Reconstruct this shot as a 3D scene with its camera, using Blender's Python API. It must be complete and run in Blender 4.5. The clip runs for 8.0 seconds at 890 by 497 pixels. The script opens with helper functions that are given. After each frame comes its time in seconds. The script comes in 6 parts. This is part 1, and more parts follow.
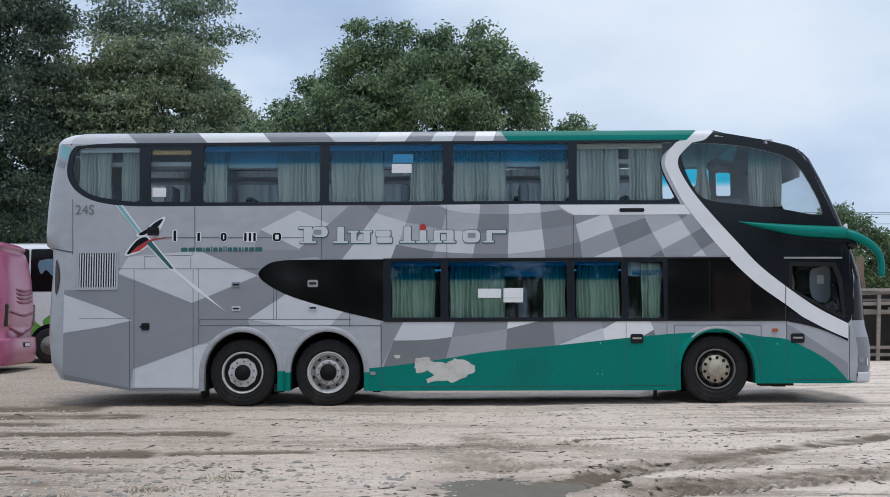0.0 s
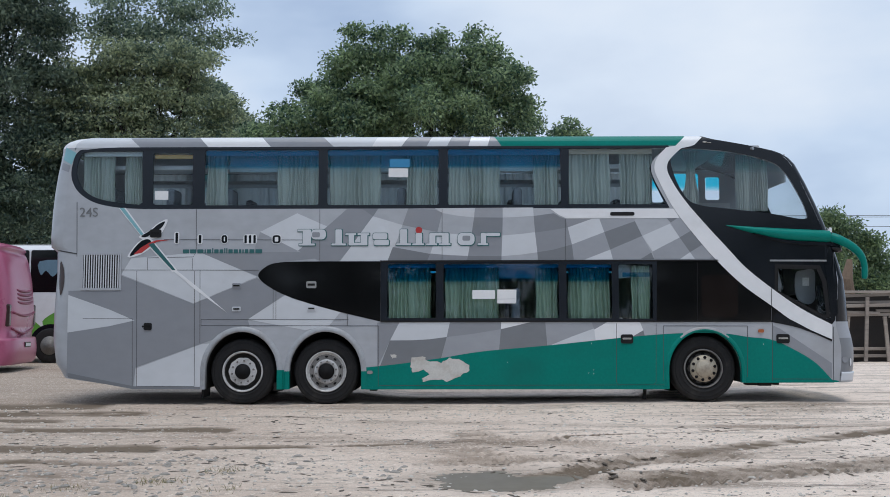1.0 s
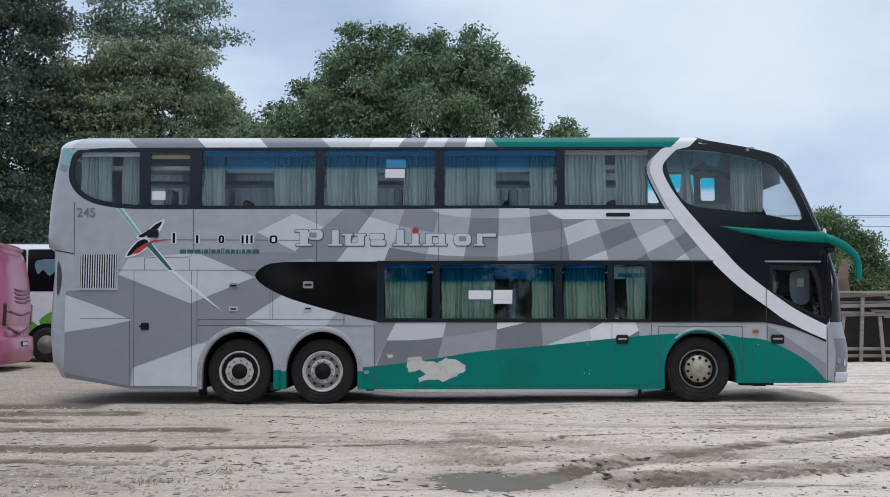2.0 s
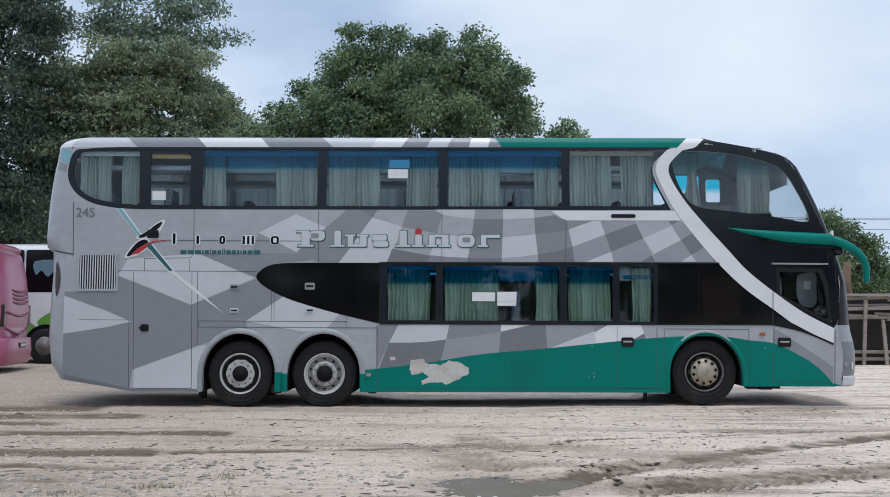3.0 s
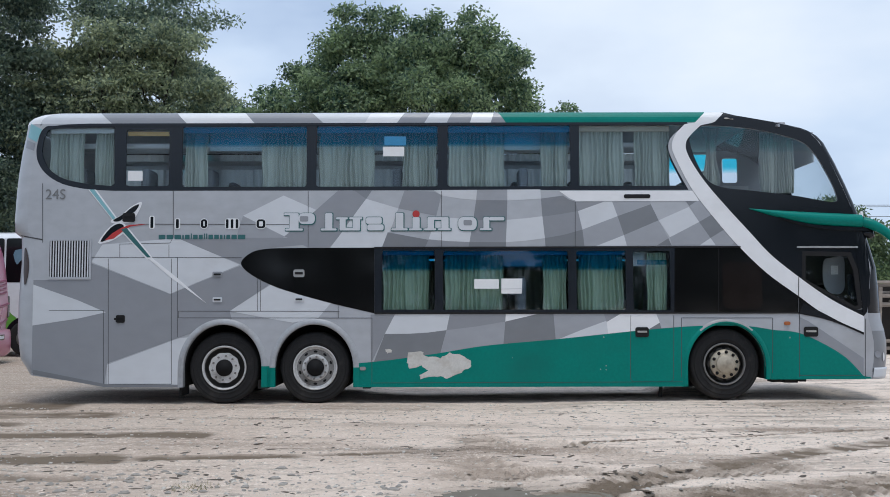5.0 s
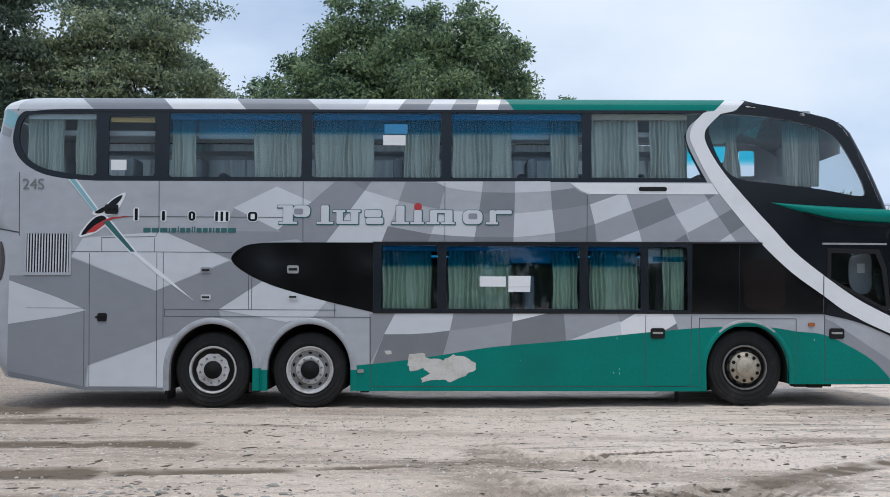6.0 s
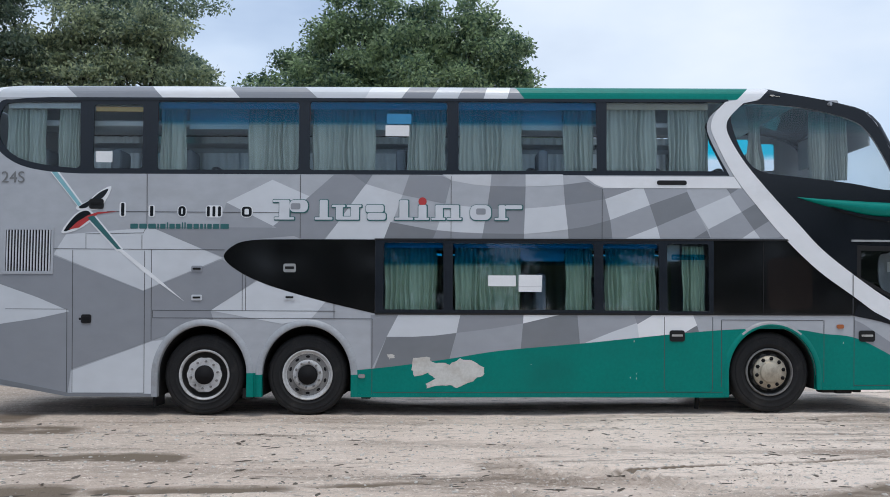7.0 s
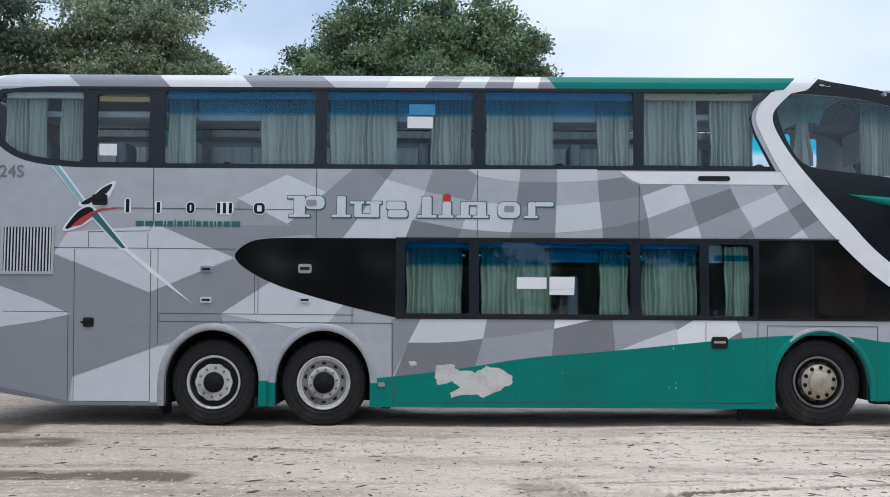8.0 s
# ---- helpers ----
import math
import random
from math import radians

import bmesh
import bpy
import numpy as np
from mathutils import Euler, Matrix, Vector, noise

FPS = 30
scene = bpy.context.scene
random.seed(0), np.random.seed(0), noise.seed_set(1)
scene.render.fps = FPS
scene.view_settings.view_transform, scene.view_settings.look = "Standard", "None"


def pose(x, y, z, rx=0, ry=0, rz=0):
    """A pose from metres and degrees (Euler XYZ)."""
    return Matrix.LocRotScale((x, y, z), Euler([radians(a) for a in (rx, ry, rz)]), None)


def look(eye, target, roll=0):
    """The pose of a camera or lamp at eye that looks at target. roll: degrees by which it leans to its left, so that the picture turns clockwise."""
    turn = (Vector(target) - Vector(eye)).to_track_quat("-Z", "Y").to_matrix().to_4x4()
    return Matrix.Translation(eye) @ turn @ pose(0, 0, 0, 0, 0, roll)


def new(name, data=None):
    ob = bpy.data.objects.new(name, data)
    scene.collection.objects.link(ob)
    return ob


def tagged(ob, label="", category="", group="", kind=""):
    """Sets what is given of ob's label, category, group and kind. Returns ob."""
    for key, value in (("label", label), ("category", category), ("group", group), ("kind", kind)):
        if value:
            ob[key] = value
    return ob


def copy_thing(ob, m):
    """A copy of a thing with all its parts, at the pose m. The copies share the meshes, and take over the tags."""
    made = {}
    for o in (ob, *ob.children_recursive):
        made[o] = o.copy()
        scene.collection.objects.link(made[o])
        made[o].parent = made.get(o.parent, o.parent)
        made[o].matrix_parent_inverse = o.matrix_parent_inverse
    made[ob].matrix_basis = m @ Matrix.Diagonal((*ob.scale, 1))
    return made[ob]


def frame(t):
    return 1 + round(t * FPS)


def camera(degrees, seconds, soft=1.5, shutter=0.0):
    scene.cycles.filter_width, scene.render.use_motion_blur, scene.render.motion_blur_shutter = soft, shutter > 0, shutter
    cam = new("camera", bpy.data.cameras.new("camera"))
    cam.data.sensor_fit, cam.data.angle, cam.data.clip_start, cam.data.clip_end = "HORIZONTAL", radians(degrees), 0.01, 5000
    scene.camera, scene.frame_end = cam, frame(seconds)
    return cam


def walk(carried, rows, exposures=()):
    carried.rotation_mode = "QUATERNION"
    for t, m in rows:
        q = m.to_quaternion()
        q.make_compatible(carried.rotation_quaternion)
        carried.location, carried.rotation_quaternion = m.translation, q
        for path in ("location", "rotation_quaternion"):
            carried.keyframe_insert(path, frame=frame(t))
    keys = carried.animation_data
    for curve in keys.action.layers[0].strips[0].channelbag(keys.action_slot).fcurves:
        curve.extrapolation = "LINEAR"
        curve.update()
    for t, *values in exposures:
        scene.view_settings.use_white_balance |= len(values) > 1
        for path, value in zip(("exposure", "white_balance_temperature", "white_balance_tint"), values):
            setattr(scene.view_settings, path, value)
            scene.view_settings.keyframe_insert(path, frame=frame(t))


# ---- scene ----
cam = camera(51.4, 8.0, soft=0.9)
PATH = [
    (0, (1.989, -13.946, 1.368), (1.96, -11.951, 1.509), -0.2),
    (0.5, (1.961, -14.139, 1.376), (1.94, -12.144, 1.519), -0.2),
    (1, (1.995, -14.315, 1.356), (1.976, -12.321, 1.5), -0.1),
    (1.5, (2.012, -14.394, 1.365), (1.997, -12.399, 1.507), -0.1),
    (3, (1.926, -14.211, 1.377), (1.917, -12.216, 1.523), 0.1),
    (3.5, (1.865, -14.069, 1.365), (1.859, -12.075, 1.514), 0.1),
    (4, (1.869, -13.804, 1.345), (1.864, -11.809, 1.494), 0.2),
    (4.5, (1.886, -13.509, 1.353), (1.879, -11.514, 1.489), -0.1),
    (6, (1.742, -12.362, 1.373), (1.754, -10.366, 1.493), 0.1),
    (6.5, (1.657, -11.99, 1.385), (1.673, -9.993, 1.506), 0.1),
    (7, (1.621, -11.629, 1.365), (1.641, -9.632, 1.488), 0.1),
    (7.5, (1.547, -11.262, 1.376), (1.562, -9.266, 1.499), 0.2),
    (8, (1.439, -10.877, 1.391), (1.438, -8.881, 1.517), 0.3),
]
walk(cam, [(t, look(eye, target, roll)) for t, eye, target, roll in PATH], exposures=((0.0, -0.12), (1.5, -0.16), (3.0, -0.10), (4.5, -0.02), (6.0, -0.03), (7.0, -0.01), (8.0, 0.08)))

# ---------------------------------------------------------------- world, sun, exposure
SUN_UP, SUN_TURN = radians(73), radians(165)
world = bpy.data.worlds.new("sky")
scene.world = world
world.use_nodes = True
wn, wl = world.node_tree.nodes, world.node_tree.links
wn.clear()
w_out = wn.new("ShaderNodeOutputWorld")
w_bg = wn.new("ShaderNodeBackground")
w_sky = wn.new("ShaderNodeTexSky")
w_sky.sky_type, w_sky.sun_disc = "NISHITA", False
w_sky.sun_elevation, w_sky.sun_rotation = SUN_UP, SUN_TURN
w_sky.air_density, w_sky.dust_density = 1.0, 2.0
w_dim = wn.new("ShaderNodeVectorMath")
w_dim.operation = "SCALE"
w_dim.inputs["Scale"].default_value = 0.10
wl.new(w_sky.outputs[0], w_dim.inputs[0])
w_co = wn.new("ShaderNodeTexCoord")
w_map = wn.new("ShaderNodeMapping")
w_map.inputs["Scale"].default_value = (1.0, 1.0, 2.2)
w_map.inputs["Location"].default_value = (0.35, 0.1, 0.12)
wl.new(w_co.outputs["Generated"], w_map.inputs[0])
w_noise = wn.new("ShaderNodeTexNoise")
w_noise.inputs["Scale"].default_value = 2.6
w_noise.inputs["Detail"].default_value = 5.0
w_noise.inputs["Roughness"].default_value = 0.5
wl.new(w_map.outputs[0], w_noise.inputs["Vector"])
w_ramp = wn.new("ShaderNodeValToRGB")
for e, (p, c) in zip((w_ramp.color_ramp.elements[0], w_ramp.color_ramp.elements[1]),
                     ((0.34, (0.51, 0.66, 0.92, 1)), (0.68, (0.95, 1.055, 1.20, 1)))):
    e.position, e.color = p, c
w_mid = w_ramp.color_ramp.elements.new(0.5)
w_mid.color = (0.735, 0.89, 1.12, 1)
wl.new(w_noise.outputs[0], w_ramp.inputs[0])
w_mix = wn.new("ShaderNodeMix")
w_mix.data_type = "RGBA"
w_mix.inputs["Factor"].default_value = 0.85
wl.new(w_dim.outputs[0], w_mix.inputs["A"])
wl.new(w_ramp.outputs[0], w_mix.inputs["B"])
w_dot = wn.new("ShaderNodeVectorMath")
w_dot.operation = "DOT_PRODUCT"
w_dot.inputs[1].default_value = Vector((0.19, 0.92, 0.34)).normalized()
wl.new(w_co.outputs["Generated"], w_dot.inputs[0])
w_glow = wn.new("ShaderNodeMapRange")
w_glow.interpolation_type = "SMOOTHSTEP"
w_glow.inputs["From Min"].default_value, w_glow.inputs["From Max"].default_value = 0.965, 1.0
w_glow.inputs["To Max"].default_value = 0.3
wl.new(w_dot.outputs["Value"], w_glow.inputs["Value"])
w_thin = wn.new("ShaderNodeMix")
w_thin.data_type = "RGBA"
w_thin.inputs["B"].default_value = (1.12, 1.17, 1.22, 1)
wl.new(w_glow.outputs[0], w_thin.inputs["Factor"])
wl.new(w_mix.outputs["Result"], w_thin.inputs["A"])
wl.new(w_thin.outputs["Result"], w_bg.inputs["Color"])
w_bg.inputs["Strength"].default_value = 0.95
wl.new(w_bg.outputs[0], w_out.inputs[0])

sun = new("sun", bpy.data.lights.new("sun", "SUN"))
sun.data.energy, sun.data.angle, sun.data.color = 1.55, radians(22), (1.0, 0.98, 0.95)
sun.matrix_world = look((math.sin(SUN_TURN) * 40, math.cos(SUN_TURN) * 40, math.tan(SUN_UP) * 40), (0, 0, 0))


# ---------------------------------------------------------------- materials
def material(name, base, rough=0.5, metal=0.0, vary=0.12, scale=6.0, fine=60.0, bump=0.0, dirt=None, dirt_at=0.6,
             coat=0.0, spec=0.5, stretch=(1, 1, 1), each=0.0):
    """Principled surface with variation at two scales, stains of an own colour, and relief."""
    m = bpy.data.materials.new(name)
    m.use_nodes = True
    n, l = m.node_tree.nodes, m.node_tree.links
    b = n["Principled BSDF"]
    b.inputs["Metallic"].default_value = metal
    b.inputs["Coat Weight"].default_value = coat
    b.inputs["Coat Roughness"].default_value = 0.12
    b.inputs["Specular IOR Level"].default_value = spec
    co = n.new("ShaderNodeTexCoord")
    mp = n.new("ShaderNodeMapping")
    mp.inputs["Scale"].default_value = stretch
    l.new(co.outputs["Object"], mp.inputs[0])
    big, small = n.new("ShaderNodeTexNoise"), n.new("ShaderNodeTexNoise")
    for t, s, d in ((big, scale, 6), (small, fine, 3)):
        t.inputs["Scale"].default_value, t.inputs["Detail"].default_value = s, d
        l.new(mp.outputs[0], t.inputs["Vector"])
    add = n.new("ShaderNodeMath")
    add.operation = "ADD"
    l.new(big.outputs[0], add.inputs[0])
    l.new(small.outputs[0], add.inputs[1])
    rng = n.new("ShaderNodeMapRange")
    rng.inputs["From Min"].default_value, rng.inputs["From Max"].default_value = 0.6, 1.4
    rng.inputs["To Min"].default_value, rng.inputs["To Max"].default_value = 1 - vary, 1 + vary
    l.new(add.outputs[0], rng.inputs["Value"])
    mul = n.new("ShaderNodeVectorMath")
    mul.operation = "SCALE"
    mul.inputs[0].default_value = base[:3]
    l.new(rng.outputs[0], mul.inputs["Scale"])
    colour = mul.outputs[0]
    if each:
        info = n.new("ShaderNodeObjectInfo")
        er = n.new("ShaderNodeMapRange")
        er.inputs["To Min"].default_value, er.inputs["To Max"].default_value = 1 - each, 1 + each
        l.new(info.outputs["Random"], er.inputs["Value"])
        em = n.new("ShaderNodeVectorMath")
        em.operation = "SCALE"
        l.new(colour, em.inputs[0])
        l.new(er.outputs[0], em.inputs["Scale"])
        colour = em.outputs[0]
    if dirt:
        st = n.new("ShaderNodeTexNoise")
        st.inputs["Scale"].default_value, st.inputs["Detail"].default_value = scale * 0.45, 8
        st.inputs["Roughness"].default_value = 0.65
        l.new(mp.outputs[0], st.inputs["Vector"])
        sr = n.new("ShaderNodeMapRange")
        sr.inputs["From Min"].default_value, sr.inputs["From Max"].default_value = dirt_at - 0.08, dirt_at + 0.16
        l.new(st.outputs[0], sr.inputs["Value"])
        mx = n.new("ShaderNodeMix")
        mx.data_type = "RGBA"
        l.new(sr.outputs[0], mx.inputs["Factor"])
        l.new(colour, mx.inputs["A"])
        mx.inputs["B"].default_value = (*dirt[:3], 1)
        colour = mx.outputs["Result"]
    l.new(colour, b.inputs["Base Color"])
    rr = n.new("ShaderNodeMapRange")
    rr.inputs["To Min"].default_value, rr.inputs["To Max"].default_value = max(0.02, rough - 0.09), min(1, rough + 0.09)
    l.new(big.outputs[0], rr.inputs["Value"])
    l.new(rr.outputs[0], b.inputs["Roughness"])
    if bump:
        bp = n.new("ShaderNodeBump")
        bp.inputs["Strength"].default_value, bp.inputs["Distance"].default_value = bump, 0.01
        l.new(add.outputs[0], bp.inputs["Height"])
        l.new(bp.outputs[0], b.inputs["Normal"])
    return m


def glass(name, tint, gloss=0.04, rough=0.02):
    """A thin pane: tinted see-through with a Fresnel reflection."""
    m = bpy.data.materials.new(name)
    m.use_nodes = True
    n, l = m.node_tree.nodes, m.node_tree.links
    n.clear()
    out, mix = n.new("ShaderNodeOutputMaterial"), n.new("ShaderNodeMixShader")
    tr, gl = n.new("ShaderNodeBsdfTransparent"), n.new("ShaderNodeBsdfGlossy")
    fr = n.new("ShaderNodeLayerWeight")
    fr.inputs["Blend"].default_value = 0.5
    pw = n.new("ShaderNodeMath")
    pw.operation = "POWER"
    pw.inputs[1].default_value = 5.0
    l.new(fr.outputs["Facing"], pw.inputs[0])
    ad = n.new("ShaderNodeMath")
    ad.operation, ad.use_clamp = "MULTIPLY_ADD", True
    ad.inputs[1].default_value, ad.inputs[2].default_value = 0.96, 0.04 + gloss
    l.new(pw.outputs[0], ad.inputs[0])
    tr.inputs["Color"].default_value = (*tint, 1)
    gl.inputs["Roughness"].default_value = rough
    gl.inputs["Color"].default_value = (0.95, 0.97, 1, 1)
    l.new(ad.outputs[0], mix.inputs["Fac"])
    l.new(tr.outputs[0], mix.inputs[1])
    l.new(gl.outputs[0], mix.inputs[2])
    l.new(mix.outputs[0], out.inputs[0])
    return m


def leaf_material(name, base, vary=0.7):
    m = bpy.data.materials.new(name)
    m.use_nodes = True
    n, l = m.node_tree.nodes, m.node_tree.links
    n.clear()
    out, mix = n.new("ShaderNodeOutputMaterial"), n.new("ShaderNodeMixShader")
    di, tl = n.new("ShaderNodeBsdfPrincipled"), n.new("ShaderNodeBsdfTranslucent")
    geo, co, ns = n.new("ShaderNodeNewGeometry"), n.new("ShaderNodeTexCoord"), n.new("ShaderNodeTexNoise")
    ns.inputs["Scale"].default_value = 0.55
    l.new(co.outputs["Object"], ns.inputs["Vector"])
    ad = n.new("ShaderNodeMath")
    l.new(geo.outputs["Random Per Island"], ad.inputs[0])
    l.new(ns.outputs[0], ad.inputs[1])
    rp = n.new("ShaderNodeValToRGB")
    lo, hi = rp.color_ramp.elements[0], rp.color_ramp.elements[1]
    lo.position, hi.position = 0.35, 1.45
    lo.color = (base[0] * (1 - vary), base[1] * (1 - vary * 0.8), base[2] * (1 - vary * 0.7), 1)
    hi.color = (base[0] * (1 + vary * 1.05), base[1] * (1 + vary), base[2] * (1 + vary * 0.7), 1)
    hi.position = 1.0
    hf = n.new("ShaderNodeMath")
    hf.operation = "MULTIPLY"
    hf.inputs[1].default_value = 0.66
    l.new(ad.outputs[0], hf.inputs[0])
    l.new(hf.outputs[0], rp.inputs[0])
    l.new(rp.outputs[0], di.inputs["Base Color"])
    l.new(rp.outputs[0], tl.inputs["Color"])
    di.inputs["Roughness"].default_value = 0.38
    mix.inputs["Fac"].default_value = 0.5
    l.new(di.outputs[0], mix.inputs[1])
    l.new(tl.outputs[0], mix.inputs[2])
    l.new(mix.outputs[0], out.inputs[0])
    return m


# The silver's soft blotches paint in cloud reflections, beside its weathering stains.
M_SILVER = material("silver_paint", (0.378, 0.396, 0.428), 0.34, 0.0, 0.11, 1.3, 7, 0.0, (0.315, 0.32, 0.335), 0.62, 0.3, stretch=(0.7, 1, 1.1))
M_LIGHT = material("light_silver_film", (0.555, 0.58, 0.615), 0.36, 0.0, 0.05, 1.8, 7, 0.0, (0.47, 0.47, 0.48), 0.63, 0.3, stretch=(0.7, 1, 1.1))
M_DARK = material("dark_grey_film", (0.17, 0.182, 0.20), 0.38, 0.0, 0.07, 1.8, 7, 0.0, (0.19, 0.19, 0.2), 0.62, 0.3, stretch=(0.7, 1, 1.1))
M_MIDG = material("mid_grey_film", (0.24, 0.253, 0.28), 0.36, 0.0, 0.06, 1.7, 7, 0.0, (0.26, 0.26, 0.27), 0.62, 0.3, stretch=(0.7, 1, 1.1))
M_SOFT = material("soft_grey_film", (0.30, 0.316, 0.347), 0.36, 0.0, 0.07, 1.7, 7, 0.0, (0.25, 0.255, 0.265), 0.62, 0.3, stretch=(0.7, 1, 1.1))
M_SLATE = material("slate_grey_film", (0.185, 0.198, 0.222), 0.38, 0.0, 0.07, 1.8, 7, 0.0, (0.21, 0.212, 0.22), 0.62, 0.3, stretch=(0.7, 1, 1.1))
M_WHITE = material("white_film", (0.72, 0.73, 0.75), 0.34, 0.0, 0.05, 2.0, 7, 0.0, (0.55, 0.55, 0.54), 0.66, 0.3, stretch=(0.7, 1, 1.1))
M_TEAL = material("teal_paint", (0.0, 0.185, 0.15), 0.36, 0.0, 0.12, 1.2, 24, 0.0, (0.004, 0.145, 0.12), 0.60, 0.0, 0.14)
M_BLACK = material("black_gloss_film", (0.005, 0.0052, 0.006), 0.06, 0.0, 0.2, 2.0, 20, 0.0, None, 0.6, 0.0, 0.32)
M_MASK = material("black_mask_film", (0.006, 0.008, 0.012), 0.16, 0.0, 0.2, 2.0, 20, 0.0, None, 0.6, 0.0, 0.36)
M_RUBBER = material("black_rubber", (0.009, 0.009, 0.010), 0.55, 0.0, 0.2, 8, 60, spec=0.25)
M_TYRE = material("tyre_rubber", (0.016, 0.016, 0.017), 0.8, 0.0, 0.3, 5, 60, 0.25, (0.045, 0.042, 0.038), 0.61, spec=0.3)
M_SURROUND = material("black_glazing_border", (0.008, 0.012, 0.019), 0.22, 0.0, 0.2, 3, 40, spec=0.35)
M_SEAM = material("panel_seam", (0.055, 0.058, 0.063), 0.7, 0.0, 0.1)
M_UNDER = material("underbody_steel", (0.02, 0.019, 0.018), 0.85, 0.2, 0.3, 5, 40)
M_RIM = material("painted_steel_rim", (0.56, 0.56, 0.56), 0.5, 0.2, 0.15, 8, 50, 0.1, (0.18, 0.16, 0.14), 0.58)
M_HUB = material("dirty_hub_metal", (0.44, 0.39, 0.31), 0.5, 0.4, 0.2, 10, 60, 0.1, (0.14, 0.12, 0.1), 0.6)
# Dark colour puts the shade of the deep wheel recess into the rim.
M_BARREL = material("recess_dark_rim", (0.06, 0.058, 0.055), 0.7, 0.2, 0.3, 8, 50)
M_GRIME = material("grimy_steel", (0.215, 0.21, 0.205), 0.6, 0.3, 0.25, 8, 50, 0.1, (0.08, 0.07, 0.06), 0.58)
M_HUBDARK = material("greasy_hub", (0.009, 0.009, 0.010), 0.75, 0.0, 0.2, 10, 60, spec=0.2)
M_CHROME = material("dull_chrome", (0.5, 0.5, 0.5), 0.3, 0.9, 0.1, 10, 60)
M_PAPER = material("white_paper", (0.72, 0.73, 0.74), 0.7, 0.0, 0.04, 6, 50)
M_CURTAIN = material("grey_green_curtain", (0.33, 0.37, 0.345), 0.85, 0.0, 0.10, 5, 80)
M_CURTAIN2 = material("pale_green_curtain", (0.31, 0.395, 0.29), 0.85, 0.0, 0.10, 5, 80)
M_LINING = material("interior_lining", (0.56, 0.57, 0.59), 0.8, 0.0, 0.1, 4, 40)
M_SEAT = material("seat_fabric", (0.17, 0.19, 0.22), 0.85, 0.0, 0.2, 10, 90)
M_RED = material("red_film", (0.42, 0.03, 0.03), 0.4, 0.0, 0.08)
M_NUMBER = material("grey_number_film", (0.16, 0.165, 0.17), 0.5, 0.0, 0.05)
M_TEALDARK = material("dark_teal_film", (0.02, 0.11, 0.115), 0.4, 0.0, 0.08)
M_CYAN = material("pale_teal_film", (0.20, 0.42, 0.47), 0.4, 0.0, 0.08)
M_PEEL = material("bare_primer", (0.55, 0.54, 0.51), 0.75, 0.0, 0.12, 7, 40, 0.2, (0.38, 0.34, 0.29), 0.56)
M_ORANGE = material("amber_lens", (0.34, 0.10, 0.03), 0.3, 0.0, 0.1)
M_LENS = material("lamp_lens", (0.30, 0.31, 0.33), 0.15, 0.4, 0.1)
M_TAIL = material("tail_lamp_lens", (0.035, 0.018, 0.016), 0.2, 0.0, 0.1)
G_WINDOW = glass("grey_tinted_glass", (0.81, 0.87, 0.905), -0.016)
G_UPPER = glass("upper_deck_glass", (0.86, 0.91, 0.93), -0.026)
def shade(name, tint, fade):
    """A sun-shade film: tinted, fading to clear between the two heights."""
    m = glass(name, tint, -0.03)
    n, l = m.node_tree.nodes, m.node_tree.links
    co, sep, rng, mx = n.new("ShaderNodeTexCoord"), n.new("ShaderNodeSeparateXYZ"), n.new("ShaderNodeMapRange"), n.new("ShaderNodeMix")
    mx.data_type = "RGBA"
    mx.inputs["A"].default_value, mx.inputs["B"].default_value = (1, 1, 1, 1), (*tint, 1)
    rng.inputs["From Min"].default_value, rng.inputs["From Max"].default_value = fade
    l.new(co.outputs["Object"], sep.inputs[0])
    l.new(sep.outputs["Z"], rng.inputs["Value"])
    l.new(rng.outputs[0], mx.inputs["Factor"])
    l.new(mx.outputs["Result"], n["Transparent BSDF"].inputs["Color"])
    return m


G_BLUE = shade("blue_shade_film", (0.05, 0.70, 0.86), (3.645, 3.70))
G_BLUE_LOW = shade("lower_shade_film", (0.10, 0.66, 0.84), (1.86, 1.91))
G_BLUE_EYE = shade("front_shade_film", (0.18, 0.66, 0.72), (3.55, 3.78))
G_BLUE_FAR = shade("far_shade_film", (0.07, 0.78, 0.87), (3.60, 3.72))
M_ARCH = material("dusty_arch_paint", (0.33, 0.345, 0.368), 0.42, 0.0, 0.14, 2.5, 30, 0.0, (0.20, 0.19, 0.175), 0.58)
M_CURTAIN_FAR = material("daylit_curtain", (0.50, 0.57, 0.60), 0.85, 0.0, 0.10, 5, 80)
far_nodes, far_links = M_CURTAIN_FAR.node_tree.nodes, M_CURTAIN_FAR.node_tree.links
far_mix, far_thin = far_nodes.new("ShaderNodeMixShader"), far_nodes.new("ShaderNodeBsdfTranslucent")
far_thin.inputs["Color"].default_value = (0.50, 0.57, 0.60, 1)
far_mix.inputs["Fac"].default_value = 0.5
far_links.new(far_nodes["Principled BSDF"].outputs[0], far_mix.inputs[1])
far_links.new(far_thin.outputs[0], far_mix.inputs[2])
far_links.new(far_mix.outputs[0], far_nodes["Material Output"].inputs[0])
M_HEADER = material("tan_header_trim", (0.34, 0.31, 0.25), 0.8, 0.0, 0.1, 4, 40)
M_TRIM_BACKER = material("grey_trim_backer_cloth", (0.46, 0.50, 0.52), 0.85, 0.0, 0.12, 4, 40)
G_FRONT = glass("clear_glass", (0.88, 0.91, 0.92), -0.01)
G_FAR = glass("far_glass", (0.80, 0.83, 0.85), 0.0)


